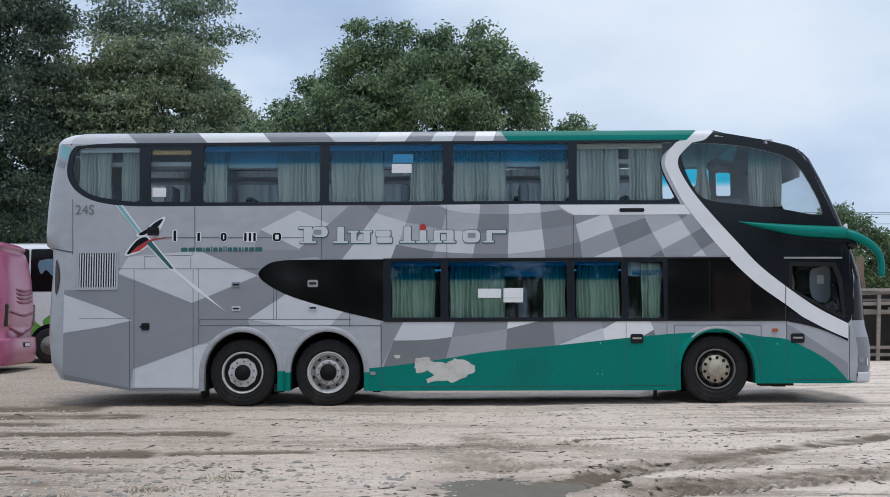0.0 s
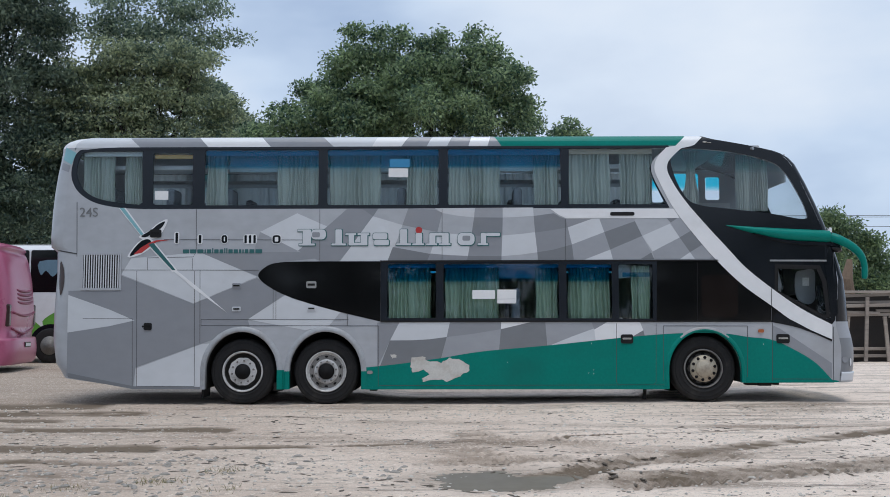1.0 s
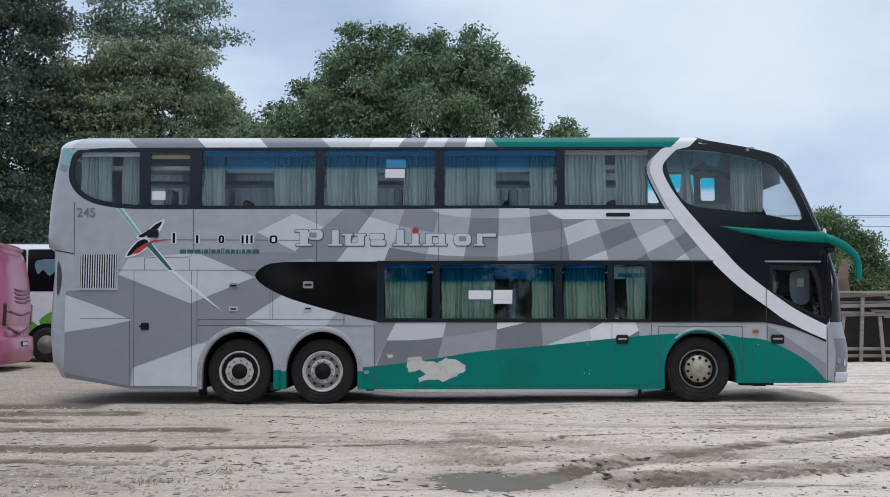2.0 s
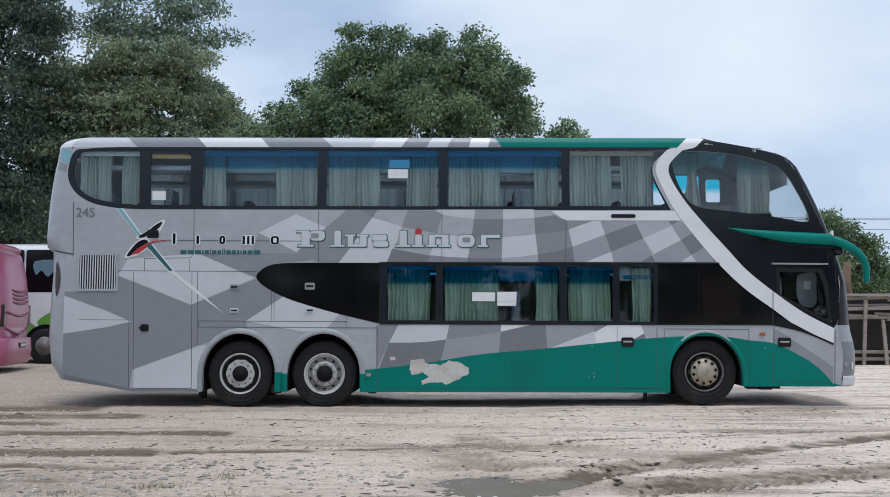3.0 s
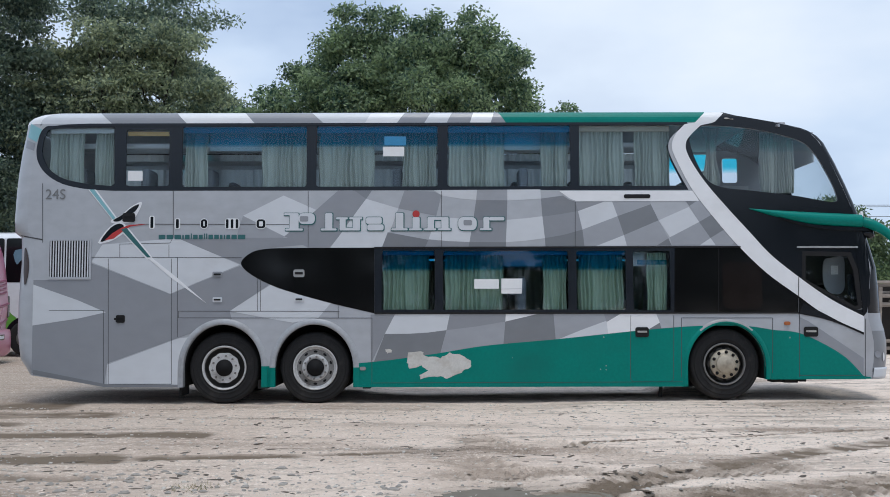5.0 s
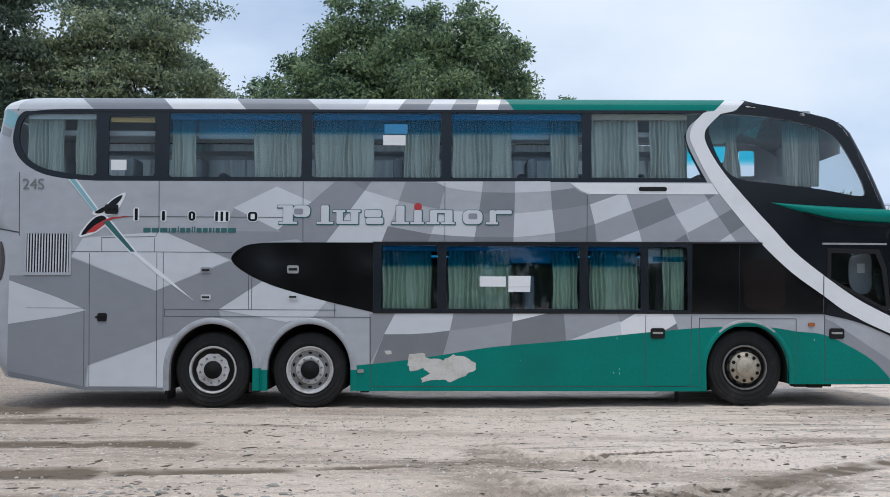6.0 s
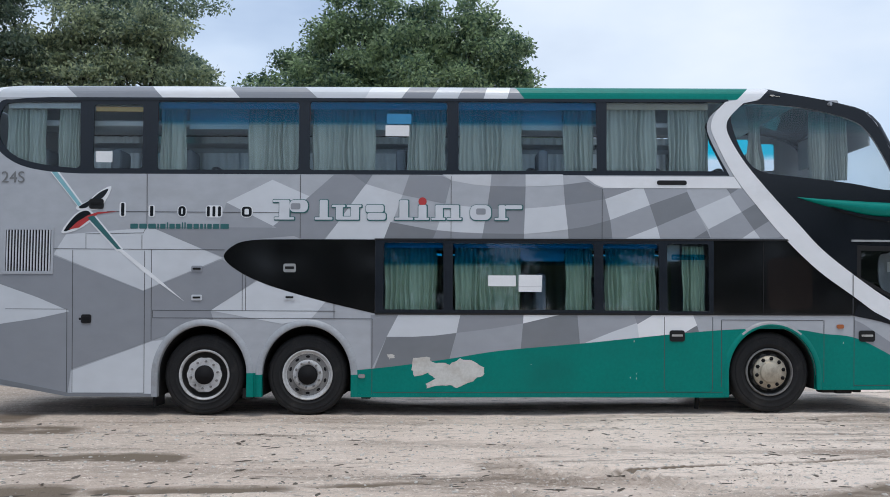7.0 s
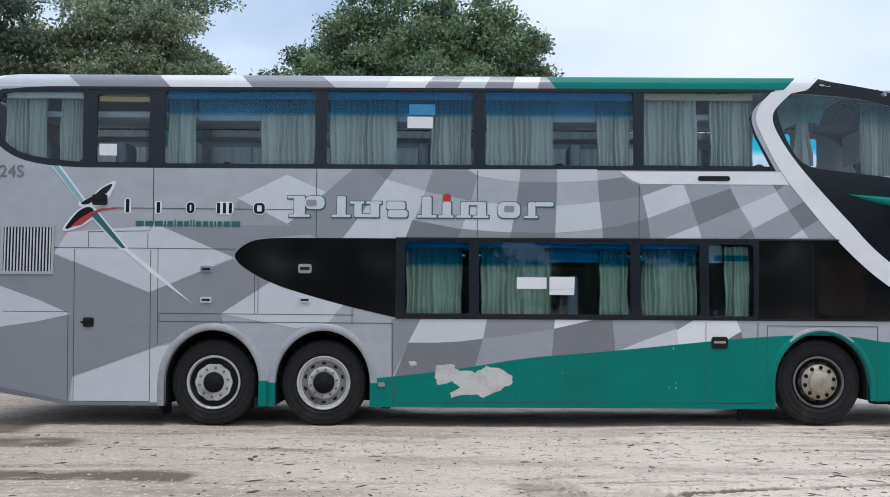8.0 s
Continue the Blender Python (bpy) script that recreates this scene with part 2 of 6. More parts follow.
# ---------------------------------------------------------------- building helpers
def thing(name, at, label, category, group="", turn=0.0, kind=""):
    ob = new(name)
    ob.empty_display_size = 0.3
    ob.matrix_world = pose(*at, 0, 0, turn)
    return tagged(ob, label, category, group, kind)


def part(name, bm, mat, parent, label="", smooth=False, kind=""):
    """Links a bmesh as one mesh object under a thing or a part."""
    me = bpy.data.meshes.new(name)
    bm.to_mesh(me)
    bm.free()
    for m in (mat if isinstance(mat, (list, tuple)) else (mat,)):
        me.materials.append(m)
    if smooth:
        me.polygons.foreach_set("use_smooth", [True] * len(me.polygons))
    ob = new(name, me)
    ob.parent = parent
    return tagged(ob, label, kind=kind)


def smooth(points, closed=False, step=5):
    """A Catmull-Rom curve through the points."""
    p = [Vector(q) for q in points]
    n, out = len(p), []
    for i in range(n if closed else n - 1):
        if closed:
            a, b, c, d = p[i - 1], p[i], p[(i + 1) % n], p[(i + 2) % n]
        else:
            a, b, c, d = p[max(i - 1, 0)], p[i], p[i + 1], p[min(i + 2, n - 1)]
        for k in range(step):
            t = k / step
            out.append(tuple(0.5 * ((2 * b) + (c - a) * t + (2 * a - 5 * b + 4 * c - d) * t * t + (3 * b - a - 3 * c + d) * t ** 3)))
    if not closed:
        out.append(tuple(p[-1]))
    return out


def rounded(x0, z0, x1, z1, r=0.03, seg=4):
    out = []
    for cx, cz, a0 in ((x1 - r, z1 - r, 0), (x0 + r, z1 - r, 90), (x0 + r, z0 + r, 180), (x1 - r, z0 + r, 270)):
        for k in range(seg + 1):
            a = radians(a0 + 90 * k / seg)
            out.append((cx + r * math.cos(a), cz + r * math.sin(a)))
    return out


def disc(cx, cz, r, seg=32, a0=0.0, a1=360.0):
    full = a1 - a0 >= 360
    return [(cx + r * math.cos(radians(a0 + (a1 - a0) * k / seg)), cz + r * math.sin(radians(a0 + (a1 - a0) * k / seg)))
            for k in range(seg if full else seg + 1)]


def box(bm, x0, y0, z0, x1, y1, z1, bevel=0.0):
    r = bmesh.ops.create_cube(bm, size=1.0, matrix=Matrix.LocRotScale(((x0 + x1) / 2, (y0 + y1) / 2, (z0 + z1) / 2), None, (x1 - x0, y1 - y0, z1 - z0)))
    if bevel:
        es = list({e for v in r["verts"] for e in v.link_edges})
        bmesh.ops.bevel(bm, geom=es, offset=bevel, segments=2, affect="EDGES", profile=0.5)
    return bm


from mathutils.geometry import tessellate_polygon


def plate(loops, out, depth, shape=None, cuts=(), bm=None):
    """A flat piece in x and z with holes: its face lies `out` proud of y = 0, and it is `depth` thick. shape(x, z) bends it in y."""
    bm = bm or bmesh.new()
    start = len(bm.verts)
    loops = [[(p[0], p[1]) for p in lp] for lp in loops]
    flat = [Vector((x, z, 0)) for lp in loops for x, z in lp]
    tris = tessellate_polygon([[Vector((x, z, 0)) for x, z in lp] for lp in loops])
    face = [bm.verts.new((v.x, -out, v.y)) for v in flat]
    back = [bm.verts.new((v.x, -out + depth, v.y)) for v in flat]
    for a, b, c in tris:
        cross = (flat[b] - flat[a]).cross(flat[c] - flat[a]).z
        if abs(cross) < 1e-10:
            continue
        a, b, c = (a, b, c) if cross > 0 else (a, c, b)
        for t in ((face[a], face[b], face[c]), (back[c], back[b], back[a])):
            try:
                bm.faces.new(t)
            except ValueError:
                pass
    i = 0
    for lp in loops:
        n = len(lp)
        for k in range(n):
            a, b = i + k, i + (k + 1) % n
            try:
                bm.faces.new((face[a], back[a], back[b], face[b]))
            except ValueError:
                pass
        i += n
    for c in cuts:
        bmesh.ops.bisect_plane(bm, geom=bm.verts[:] + bm.edges[:] + bm.faces[:], plane_co=(c, 0, 0), plane_no=(1, 0, 0))
    if shape:
        for v in bm.verts:
            v.co.y += shape(v.co.x, v.co.z)
    bmesh.ops.recalc_face_normals(bm, faces=bm.faces[:])
    return bm


def ribbon(points, width, out, depth, bm=None, close=False):
    """A narrow strip along a line in x and z."""
    bm = bm or bmesh.new()
    p = [Vector(q) for q in points]
    left, right = [], []
    for i, q in enumerate(p):
        d = (p[min(i + 1, len(p) - 1)] - p[max(i - 1, 0)]).normalized()
        nrm = Vector((-d.y, d.x)) * width / 2
        left.append(q + nrm)
        right.append(q - nrm)
    return plate([[tuple(q) for q in left] + [tuple(q) for q in reversed(right)]], out, depth, bm=bm)


def lathe(profile, seg=48, bm=None, centre=(0, 0, 0), cap=True):
    """Turns (radius, y) pairs about the y axis."""
    bm = bm or bmesh.new()
    rings = []
    for r, y in profile:
        rings.append([bm.verts.new((centre[0] + r * math.cos(2 * math.pi * k / seg), centre[1] + y, centre[2] + r * math.sin(2 * math.pi * k / seg))) for k in range(seg)])
    for a, b in zip(rings, rings[1:]):
        for k in range(seg):
            bm.faces.new((a[k], a[(k + 1) % seg], b[(k + 1) % seg], b[k]))
    for ring, r in ((rings[0], profile[0][0]), (rings[-1], profile[-1][0])):
        if cap and r > 1e-4:
            bm.faces.new(ring)
    bmesh.ops.recalc_face_normals(bm, faces=bm.faces[:])
    return bm


def tube(points, radii, seg=8, bm=None):
    """A round bar along points, with a radius at each."""
    bm = bm or bmesh.new()
    p = [Vector(q) for q in points]
    rings = []
    for i, q in enumerate(p):
        d = (p[min(i + 1, len(p) - 1)] - p[max(i - 1, 0)]).normalized()
        u = d.cross(Vector((0.31, 0.17, 0.93)) if abs(d.z) < 0.9 else Vector((1, 0.1, 0))).normalized()
        w = d.cross(u)
        r = radii[i] if isinstance(radii, (list, tuple)) else radii
        rings.append([bm.verts.new(q + (u * math.cos(2 * math.pi * k / seg) + w * math.sin(2 * math.pi * k / seg)) * r) for k in range(seg)])
    for a, b in zip(rings, rings[1:]):
        for k in range(seg):
            bm.faces.new((a[k], a[(k + 1) % seg], b[(k + 1) % seg], b[k]))
    bm.faces.new(rings[0])
    bm.faces.new(rings[-1])
    bmesh.ops.recalc_face_normals(bm, faces=bm.faces[:])
    return bm


# ---------------------------------------------------------------- the double-decker coach
WIDE = 2.5
Z_SILL, Z_EAVE = 0.22, 3.99
bus = thing("double_decker_coach", (0, 0, 0), "silver, white, black and teal double-decker coach parked on sandy ground", "bus")

FRONT_LINE = [(8.091, 0.314), (8.144, 0.615), (8.146, 0.901), (8.079, 1.163), (8.051, 1.544), (7.989, 1.969), (7.882, 2.302), (7.768, 2.671), (7.579, 3.136), (7.340, 3.664), (7.183, 3.839), (6.989, 3.918), (6.623, 3.999)]
REAR_LINE = [(-4.016, 0.428), (-4.150, 0.607), (-4.203, 0.990), (-4.200, 1.504), (-4.170, 2.020), (-4.179, 2.365), (-4.286, 2.444), (-4.284, 2.713), (-4.254, 3.192), (-4.195, 3.611), (-4.133, 3.918)]


def lookup(line, z):
    pts = sorted((q[1], q[0]) for q in line)
    if z <= pts[0][0]:
        return pts[0][1]
    for (z0, x0), (z1, x1) in zip(pts, pts[1:]):
        if z <= z1:
            return x0 + (x1 - x0) * (z - z0) / (z1 - z0)
    return pts[-1][1]


def x_front(z):
    return 2.1 + (lookup(FRONT_LINE, z) - 2.1) * 1.018


def x_rear(z):
    return 2.1 + (lookup(REAR_LINE, z) - 2.1) * 1.018


def c_front(z):
    return 0.32 if z < 1.3 else (0.16 if z > 2.0 else 0.32 - 0.16 * (z - 1.3) / 0.7)


def c_rear(z):
    return 0.30


def bend(x, z):
    """How far the side skin falls back towards the ends."""
    z = min(z, 3.95)
    c = c_front(z)
    s = (x - (x_front(z) - c)) / c
    if s > 0:
        return 0.42 * (1 - math.sqrt(max(0.0, 1 - min(s, 0.999) ** 2)))
    c = c_rear(z)
    s = ((x_rear(z) + c) - x) / c
    if s > 0:
        return 0.34 * (1 - math.sqrt(max(0.0, 1 - min(s, 0.999) ** 2)))
    return 0.0


END_CUTS = [-4.40 + 0.025 * k for k in range(20)]
NOSE_CUTS = [6.9 + 0.05 * k for k in range(24)]

HUBS = [(-1.284, 0.490), (0.012, 0.490), (5.845, 0.530)]


def arch(cx, grow=0.0):
    """A wheel opening, from sill to sill: upright legs under a half oval."""
    rx, rz = 0.552 + grow, 0.605 + grow
    low = 0.32 if cx > 5 else 0.225
    return [(cx + rx, low)] + [(cx + rx * math.cos(math.pi * k / 28), 0.50 + rz * math.sin(math.pi * k / 28)) for k in range(29)] + [(cx - rx, 0.225)]


# outlines of the openings, in x and z
BAND_UP = smooth([(-2.857, 3.018), (-3.266, 3.045), (-3.616, 3.122), (-3.863, 3.275), (-3.985, 3.482), (-3.988, 3.724), (-3.922, 3.899), (-3.758, 3.986), (-3.286, 4.000)], step=4) + [
    (1.066, 4.008), (5.293, 3.999)] + smooth([(5.379, 3.989), (5.143, 3.808), (5.071, 3.643), (5.136, 3.426), (5.352, 3.014)], step=3)
EYE = smooth([(5.381, 3.702), (5.445, 3.884), (5.653, 3.944), (6.320, 3.888), (6.898, 3.745), (7.124, 3.588), (7.319, 3.275), (7.462, 2.947), (7.408, 2.836), (6.891, 2.924), (6.297, 2.996), (5.744, 3.077), (5.527, 3.303)], True, 4)
BAND_LOW = [(0.860, 2.205), (5.136, 2.203), (5.117, 1.249), (0.861, 1.255)]
CAB = [(6.953, 2.135), (7.647, 2.115), (7.733, 1.885), (7.789, 1.308), (7.705, 1.291), (6.940, 1.701)]

PANES_UP = [
    smooth([(-2.883, 3.936), (-3.722, 3.924), (-3.860, 3.846), (-3.908, 3.688), (-3.904, 3.513), (-3.795, 3.320), (-3.573, 3.188), (-3.223, 3.116)], step=3) + [(-2.918, 3.088), (-2.867, 3.123)],
    rounded(-2.710, 3.087, -2.089, 3.905, 0.04),
    rounded(-1.902, 3.074, -0.114, 3.945, 0.04),
    rounded(0.021, 3.073, 1.767, 3.951, 0.04),
    rounded(1.902, 3.071, 3.666, 3.957, 0.04),
    [(3.784, 3.079), (3.796, 3.956), (5.292, 3.955), (5.135, 3.808), (5.054, 3.643), (5.110, 3.435), (5.291, 3.071)],
]
PANES_LOW = [rounded(0.964, 1.314, 1.718, 2.158, 0.03), rounded(1.835, 1.311, 3.618, 2.150, 0.03), rounded(3.734, 1.305, 4.437, 2.146, 0.03), rounded(4.541, 1.294, 5.067, 2.143, 0.03)]

lower = [(-4.0, 0.40), (-2.9, 0.235)]
for cx, _ in HUBS:
    lower += list(reversed(arch(cx)))
lower += [(x_front(0.3) - 0.30, 0.325)]
nose = [(x_front(z) - c_front(z), z) for z in (0.42, 0.55, 0.7, 0.85, 1.0, 1.1, 1.18, 1.25, 1.4, 1.6, 1.9, 2.2, 2.5, 2.8, 3.1, 3.4, 3.7, 3.8, 3.87, 3.91, 3.95)]
tail = [(x_rear(z) + c_rear(z), z) for z in (3.95, 3.8, 3.72, 3.6, 3.3, 3.0, 2.6, 2.435, 2.425, 2.36, 2.35, 2.345, 2.2, 2.0, 1.8, 1.4, 1.0, 0.8, 0.62, 0.5)]


def clip_flat(loop):
    """Keeps an opening inside the flat part of the side."""
    return [(min(max(x, x_rear(min(z, 3.9)) + c_rear(z) + 0.004), x_front(min(z, 3.9)) - c_front(z) - 0.004), min(z, 3.962)) for x, z in loop]


outline = lower + nose + [(nose[-1][0] - 0.02, Z_EAVE), (tail[0][0] + 0.02, Z_EAVE)] + tail
openings = [clip_flat(BAND_UP), clip_flat(EYE), BAND_LOW, clip_flat(CAB)]
side = plate([outline] + openings, 0.0, 0.03)
part("side_skin", side, M_SILVER, bus, "brushed silver side panels")
FAR_PANES = [rounded(5.60, 3.40, 6.46, 3.93, 0.05), rounded(6.58, 3.445, 6.84, 3.86, 0.04)]
far = plate([outline, openings[0], openings[2]] + FAR_PANES, 0.0, 0.03)
for v in far.verts:
    v.co.y = WIDE - v.co.y
bmesh.ops.recalc_face_normals(far, faces=far.faces[:])
part("side_skin", far, M_SILVER, bus)


# nose, tail and roof, lofted from level slices
def ring_part(z, end):
    """Half of a level slice, round the nose (end 1) or the tail (end -1)."""
    xe, c, ry, bow = (x_front(z), c_front(z), 0.42, 0.10) if end > 0 else (x_rear(z), -c_rear(z), 0.34, -0.04)
    quarter = [(xe - c + c * math.sin(math.pi / 2 * k / 8), ry * (1 - math.cos(math.pi / 2 * k / 8)), z) for k in range(9)]
    middle = [(xe + bow * math.sin(math.pi * k / 8), ry + (WIDE - 2 * ry) * k / 8, z) for k in range(1, 8)]
    return quarter + middle + [(x, WIDE - y, z) for x, y, _ in reversed(quarter)]


def loft(rings, bm=None, close=False, pick=None):
    bm = bm or bmesh.new()
    rows = [[bm.verts.new(p) for p in r] for r in rings]
    n = len(rows[0])
    for i, (a, b) in enumerate(zip(rows, rows[1:])):
        for k in range(n if close else n - 1):
            f = bm.faces.new((a[k], a[(k + 1) % n], b[(k + 1) % n], b[k]))
            if pick:
                f.material_index = pick(i, k, f.calc_center_median())
    bmesh.ops.recalc_face_normals(bm, faces=bm.faces[:])
    return bm


NOSE_Z = [0.32, 0.345, 0.38, 0.42, 0.55, 0.7, 0.85, 1.0, 1.1, 1.18, 1.25, 1.4, 1.6, 1.9, 2.2, 2.5, 2.8, 3.1, 3.4, 3.7, 3.8, 3.87, 3.91, 3.95, Z_EAVE]
part("nose_bumper", loft([ring_part(z, 1) for z in NOSE_Z[:11]], pick=lambda i, k, c: 1 if 0.45 < c.z < 0.93 else 0), (M_SOFT, M_DARK), bus, "silver and grey front bumper", True)
part("nose_mask", loft([ring_part(z, 1) for z in NOSE_Z[10:]], pick=lambda i, k, c: 1 if (5 < k < 17 and 1.3 < c.z < 2.15) or (3 < k < 17 and 2.75 < c.z < 3.75) else 0), (M_MASK, G_FRONT), bus, "black windscreen surround with two windscreens", True)
lip = [[(x + 0.018 * (1 if y < 0.4 or y > 2.1 else 1.4), y - 0.014 if y < 1.25 else y + 0.014, z) for x, y, _ in ring_part(z, 1)] for z in (0.325, 0.36, 0.45, 0.475)]
part("bumper_lip", loft([ring_part(0.325, 1)] + lip + [ring_part(0.48, 1)]), M_LIGHT, bus, "pale bumper lip", True)
TAIL_Z = [0.40, 0.5, 0.62, 0.8, 1.0, 1.4, 1.8, 2.0, 2.2, 2.345, 2.35, 2.36, 2.425, 2.435, 2.6, 3.0, 3.3, 3.6, 3.72, 3.8, 3.95, Z_EAVE]
part("tail_skin", loft([ring_part(z, -1) for z in TAIL_Z]), M_SILVER, bus, "silver rear panel", True)

# roof slices: height, inset from the sides, how far forward they reach
ROOF = [(Z_EAVE, 0.0, 6.746), (4.015, 0.002, 6.62), (4.045, 0.005, 6.46), (4.075, 0.012, 6.30), (4.10, 0.024, 6.17), (4.135, 0.05, 6.06), (4.165, 0.12, 6.03), (4.187, 0.25, 6.02), (4.20, 0.5, 6.01), (4.205, 1.0, 6.0)]
ROOF_TAIL = (0.0, 0.01, 0.02, 0.05, 0.08, 0.16, 0.28, 0.5, 0.8, 1.2)
# colour changes along the roof edge: where, how they lean, and what begins there
ROOF_X = [(-2.918, -1.1, 2), (-1.844, -0.95, 1), (-0.866, -0.9, 2), (0.121, -1.05, 5), (0.716, 0.56, 1), (1.177, 0.7, 2), (1.571, 0.57, 5), (1.891, 0.5, 2), (2.226, 0.3, 1), (2.525, 0.3, 2), (2.748, -0.7, 3), (4.2, 0.0, 3), (5.46, 1.0, 1), (5.74, 1.0, 4)]


def roof_ring(z, inset, xf):
    xr = x_rear(3.95) + ROOF_TAIL[[r[0] for r in ROOF].index(z)]
    xa, xb = xr + 0.30, xf - 0.16
    xs = [xa] + [min(x + (z - Z_EAVE) * lean, xb - 0.01 * (len(ROOF_X) - i)) for i, (x, lean, _) in enumerate(ROOF_X)] + [xb]
    half = WIDE / 2 - inset
    ry, rt = min(0.42, half * 0.6), min(0.34, half * 0.5)
    front = [(xb + (xf - xb) * math.sin(math.pi / 2 * k / 6), inset + ry * (1 - math.cos(math.pi / 2 * k / 6)), z) for k in range(1, 7)]
    rear = [(xa - 0.30 * math.sin(math.pi / 2 * k / 6), inset + rt * (1 - math.cos(math.pi / 2 * k / 6)), z) for k in range(1, 7)]
    brow = [(xf + 0.10 * math.sin(math.pi * k / 8), inset + ry + (WIDE - 2 * inset - 2 * ry) * k / 8, z) for k in range(1, 8)]
    return [(x, inset, z) for x in xs] + front + brow + [(x, WIDE - y, z) for x, y, _ in reversed(front)] + [(x, WIDE - inset, z) for x in reversed(xs)] + [(x, WIDE - y, z) for x, y, _ in rear] + list(reversed(rear))


N_ROOF = len(ROOF_X) + 2


def roof_pick(i, k, c):
    kinds = [5] + [q[2] for q in ROOF_X]
    if k < N_ROOF - 1:
        return kinds[k]
    if k < N_ROOF + 19:
        return 4
    k -= N_ROOF + 19
    return kinds[len(kinds) - 1 - k] if k < N_ROOF - 1 else 1


rb = loft([roof_ring(*r) for r in ROOF], close=True, pick=roof_pick)
rb.faces.new([v for v in rb.verts if abs(v.co.z - ROOF[-1][0]) < 1e-5])
part("roof", rb, (M_SILVER, M_WHITE, M_MIDG, M_TEAL, M_MASK, M_LIGHT), bus, "roof edge with white and grey checks and a teal stretch")

# window bands: black surround, panes, shade film
part("window_surround", plate([clip_flat(BAND_UP)] + [clip_flat(p) for p in PANES_UP], -0.004, 0.03), M_SURROUND, bus, "black window surround")
low_frame = [(0.860, 2.198), (5.136, 2.198), (5.117, 1.252), (0.861, 1.255)]
part("window_surround", plate([low_frame] + PANES_LOW, 0.006, 0.03), M_SURROUND, bus, "black window surround")


def pane(loop, mat, out=-0.012, name="window_pane", parent=bus):
    ob = part(name, plate([loop], out, 0.006), mat, parent)
    ob.visible_shadow = False
    return ob


def strip_of(loop, z_low, grow=0.0):
    """The part of a pane above a height."""
    x0, x1 = min(q[0] for q in loop) + 0.005, max(q[0] for q in loop) - 0.005
    z1 = max(q[1] for q in loop) - 0.005
    return rounded(x0, z_low, x1, z1, 0.025)


for i, lp in enumerate(PANES_UP):
    g = pane(clip_flat(lp), G_UPPER)
    if i in (2, 3, 4):
        f = pane(strip_of(lp, 3.62), G_BLUE, -0.022, "shade_film", g)
for k, lp in enumerate(PANES_LOW):
    g = pane(lp, G_WINDOW)
    f = pane(strip_of(lp, 1.84) if k < 3 else rounded(4.604, 1.945, 5.032, 2.014, 0.01), G_BLUE_LOW, -0.022, "shade_film", g)
g = pane(clip_flat(EYE), G_FRONT)
pane([(x, z - 0.006) for x, z in clip_flat(EYE) if z > 3.5], G_BLUE_EYE, -0.022, "shade_film", g)
pane(clip_flat(CAB), G_FRONT)

# black graphics and the white sweep over them
SWEEP_L = smooth([(5.476, 4.111), (5.204, 3.851), (5.123, 3.652), (5.187, 3.443), (5.409, 3.010), (5.741, 2.569), (6.055, 2.199), (6.452, 1.813), (6.892, 1.489), (7.247, 1.233), (7.794, 0.961)])
SWEEP_R = smooth([(5.734, 4.109), (5.419, 3.832), (5.321, 3.668), (5.376, 3.468), (5.575, 3.147), (5.882, 2.774), (6.213, 2.404), (6.502, 2.086), (6.900, 1.761), (7.347, 1.445), (7.803, 1.206)])
SWEEP_L = [(5.46, Z_EAVE)] + [q for q in SWEEP_L if q[1] < Z_EAVE - 0.02]
SWEEP_R = [(5.74, Z_EAVE)] + [q for q in SWEEP_R if q[1] < Z_EAVE - 0.02]
part("white_sweep", plate([SWEEP_L + SWEEP_R[::-1]], 0.007, 0.006), M_WHITE, bus, "broad white sweep stripe")
mask_edge = [(x_front(z) - c_front(z) - 0.004, z) for z in (1.27, 1.5, 1.8, 2.1, 2.4, 2.7, 3.0, 3.3, 3.6, 3.75, 3.85, 3.9, 3.95, 3.985)] + [(x_front(3.985) - c_front(3.985) - 0.03, 3.999)]
part("mask_panel", plate([[SWEEP_R[-1]] + mask_edge + [(SWEEP_R[0][0], 3.999)] + SWEEP_R[1:-1], clip_flat(EYE), clip_flat(CAB)], 0.003, 0.004), M_MASK, bus, "black front quarter panel")
part("dark_band", plate([[(5.136, 2.195), (6.055, 2.199)] + [q for q in SWEEP_L if 6.072 < q[0] < 6.950] + [(6.984, 1.446), (7.246, 1.208), (7.011, 1.226), (6.885, 1.250), (5.117, 1.252)]], 0.004, 0.005), M_BLACK, bus, "glossy black window band")
tip = smooth([(0.859, 2.192), (-0.310, 2.193), (-0.723, 2.177), (-0.929, 2.109), (-1.040, 1.964), (-0.857, 1.791), (-0.486, 1.619), (0.159, 1.428), (0.859, 1.262)])
part("dark_band", plate([tip], 0.004, 0.005), M_BLACK, bus, "black pointed band ahead of the windows")

TEAL_TOP = smooth([(0.572, 0.552), (1.066, 0.601), (1.748, 0.692), (2.429, 0.800), (3.432, 0.890), (4.477, 0.997), (5.113, 1.054), (5.613, 1.078), (6.162, 1.068), (6.515, 1.016), (6.877, 0.973), (7.234, 0.811), (7.539, 0.617), (7.774, 0.365)])


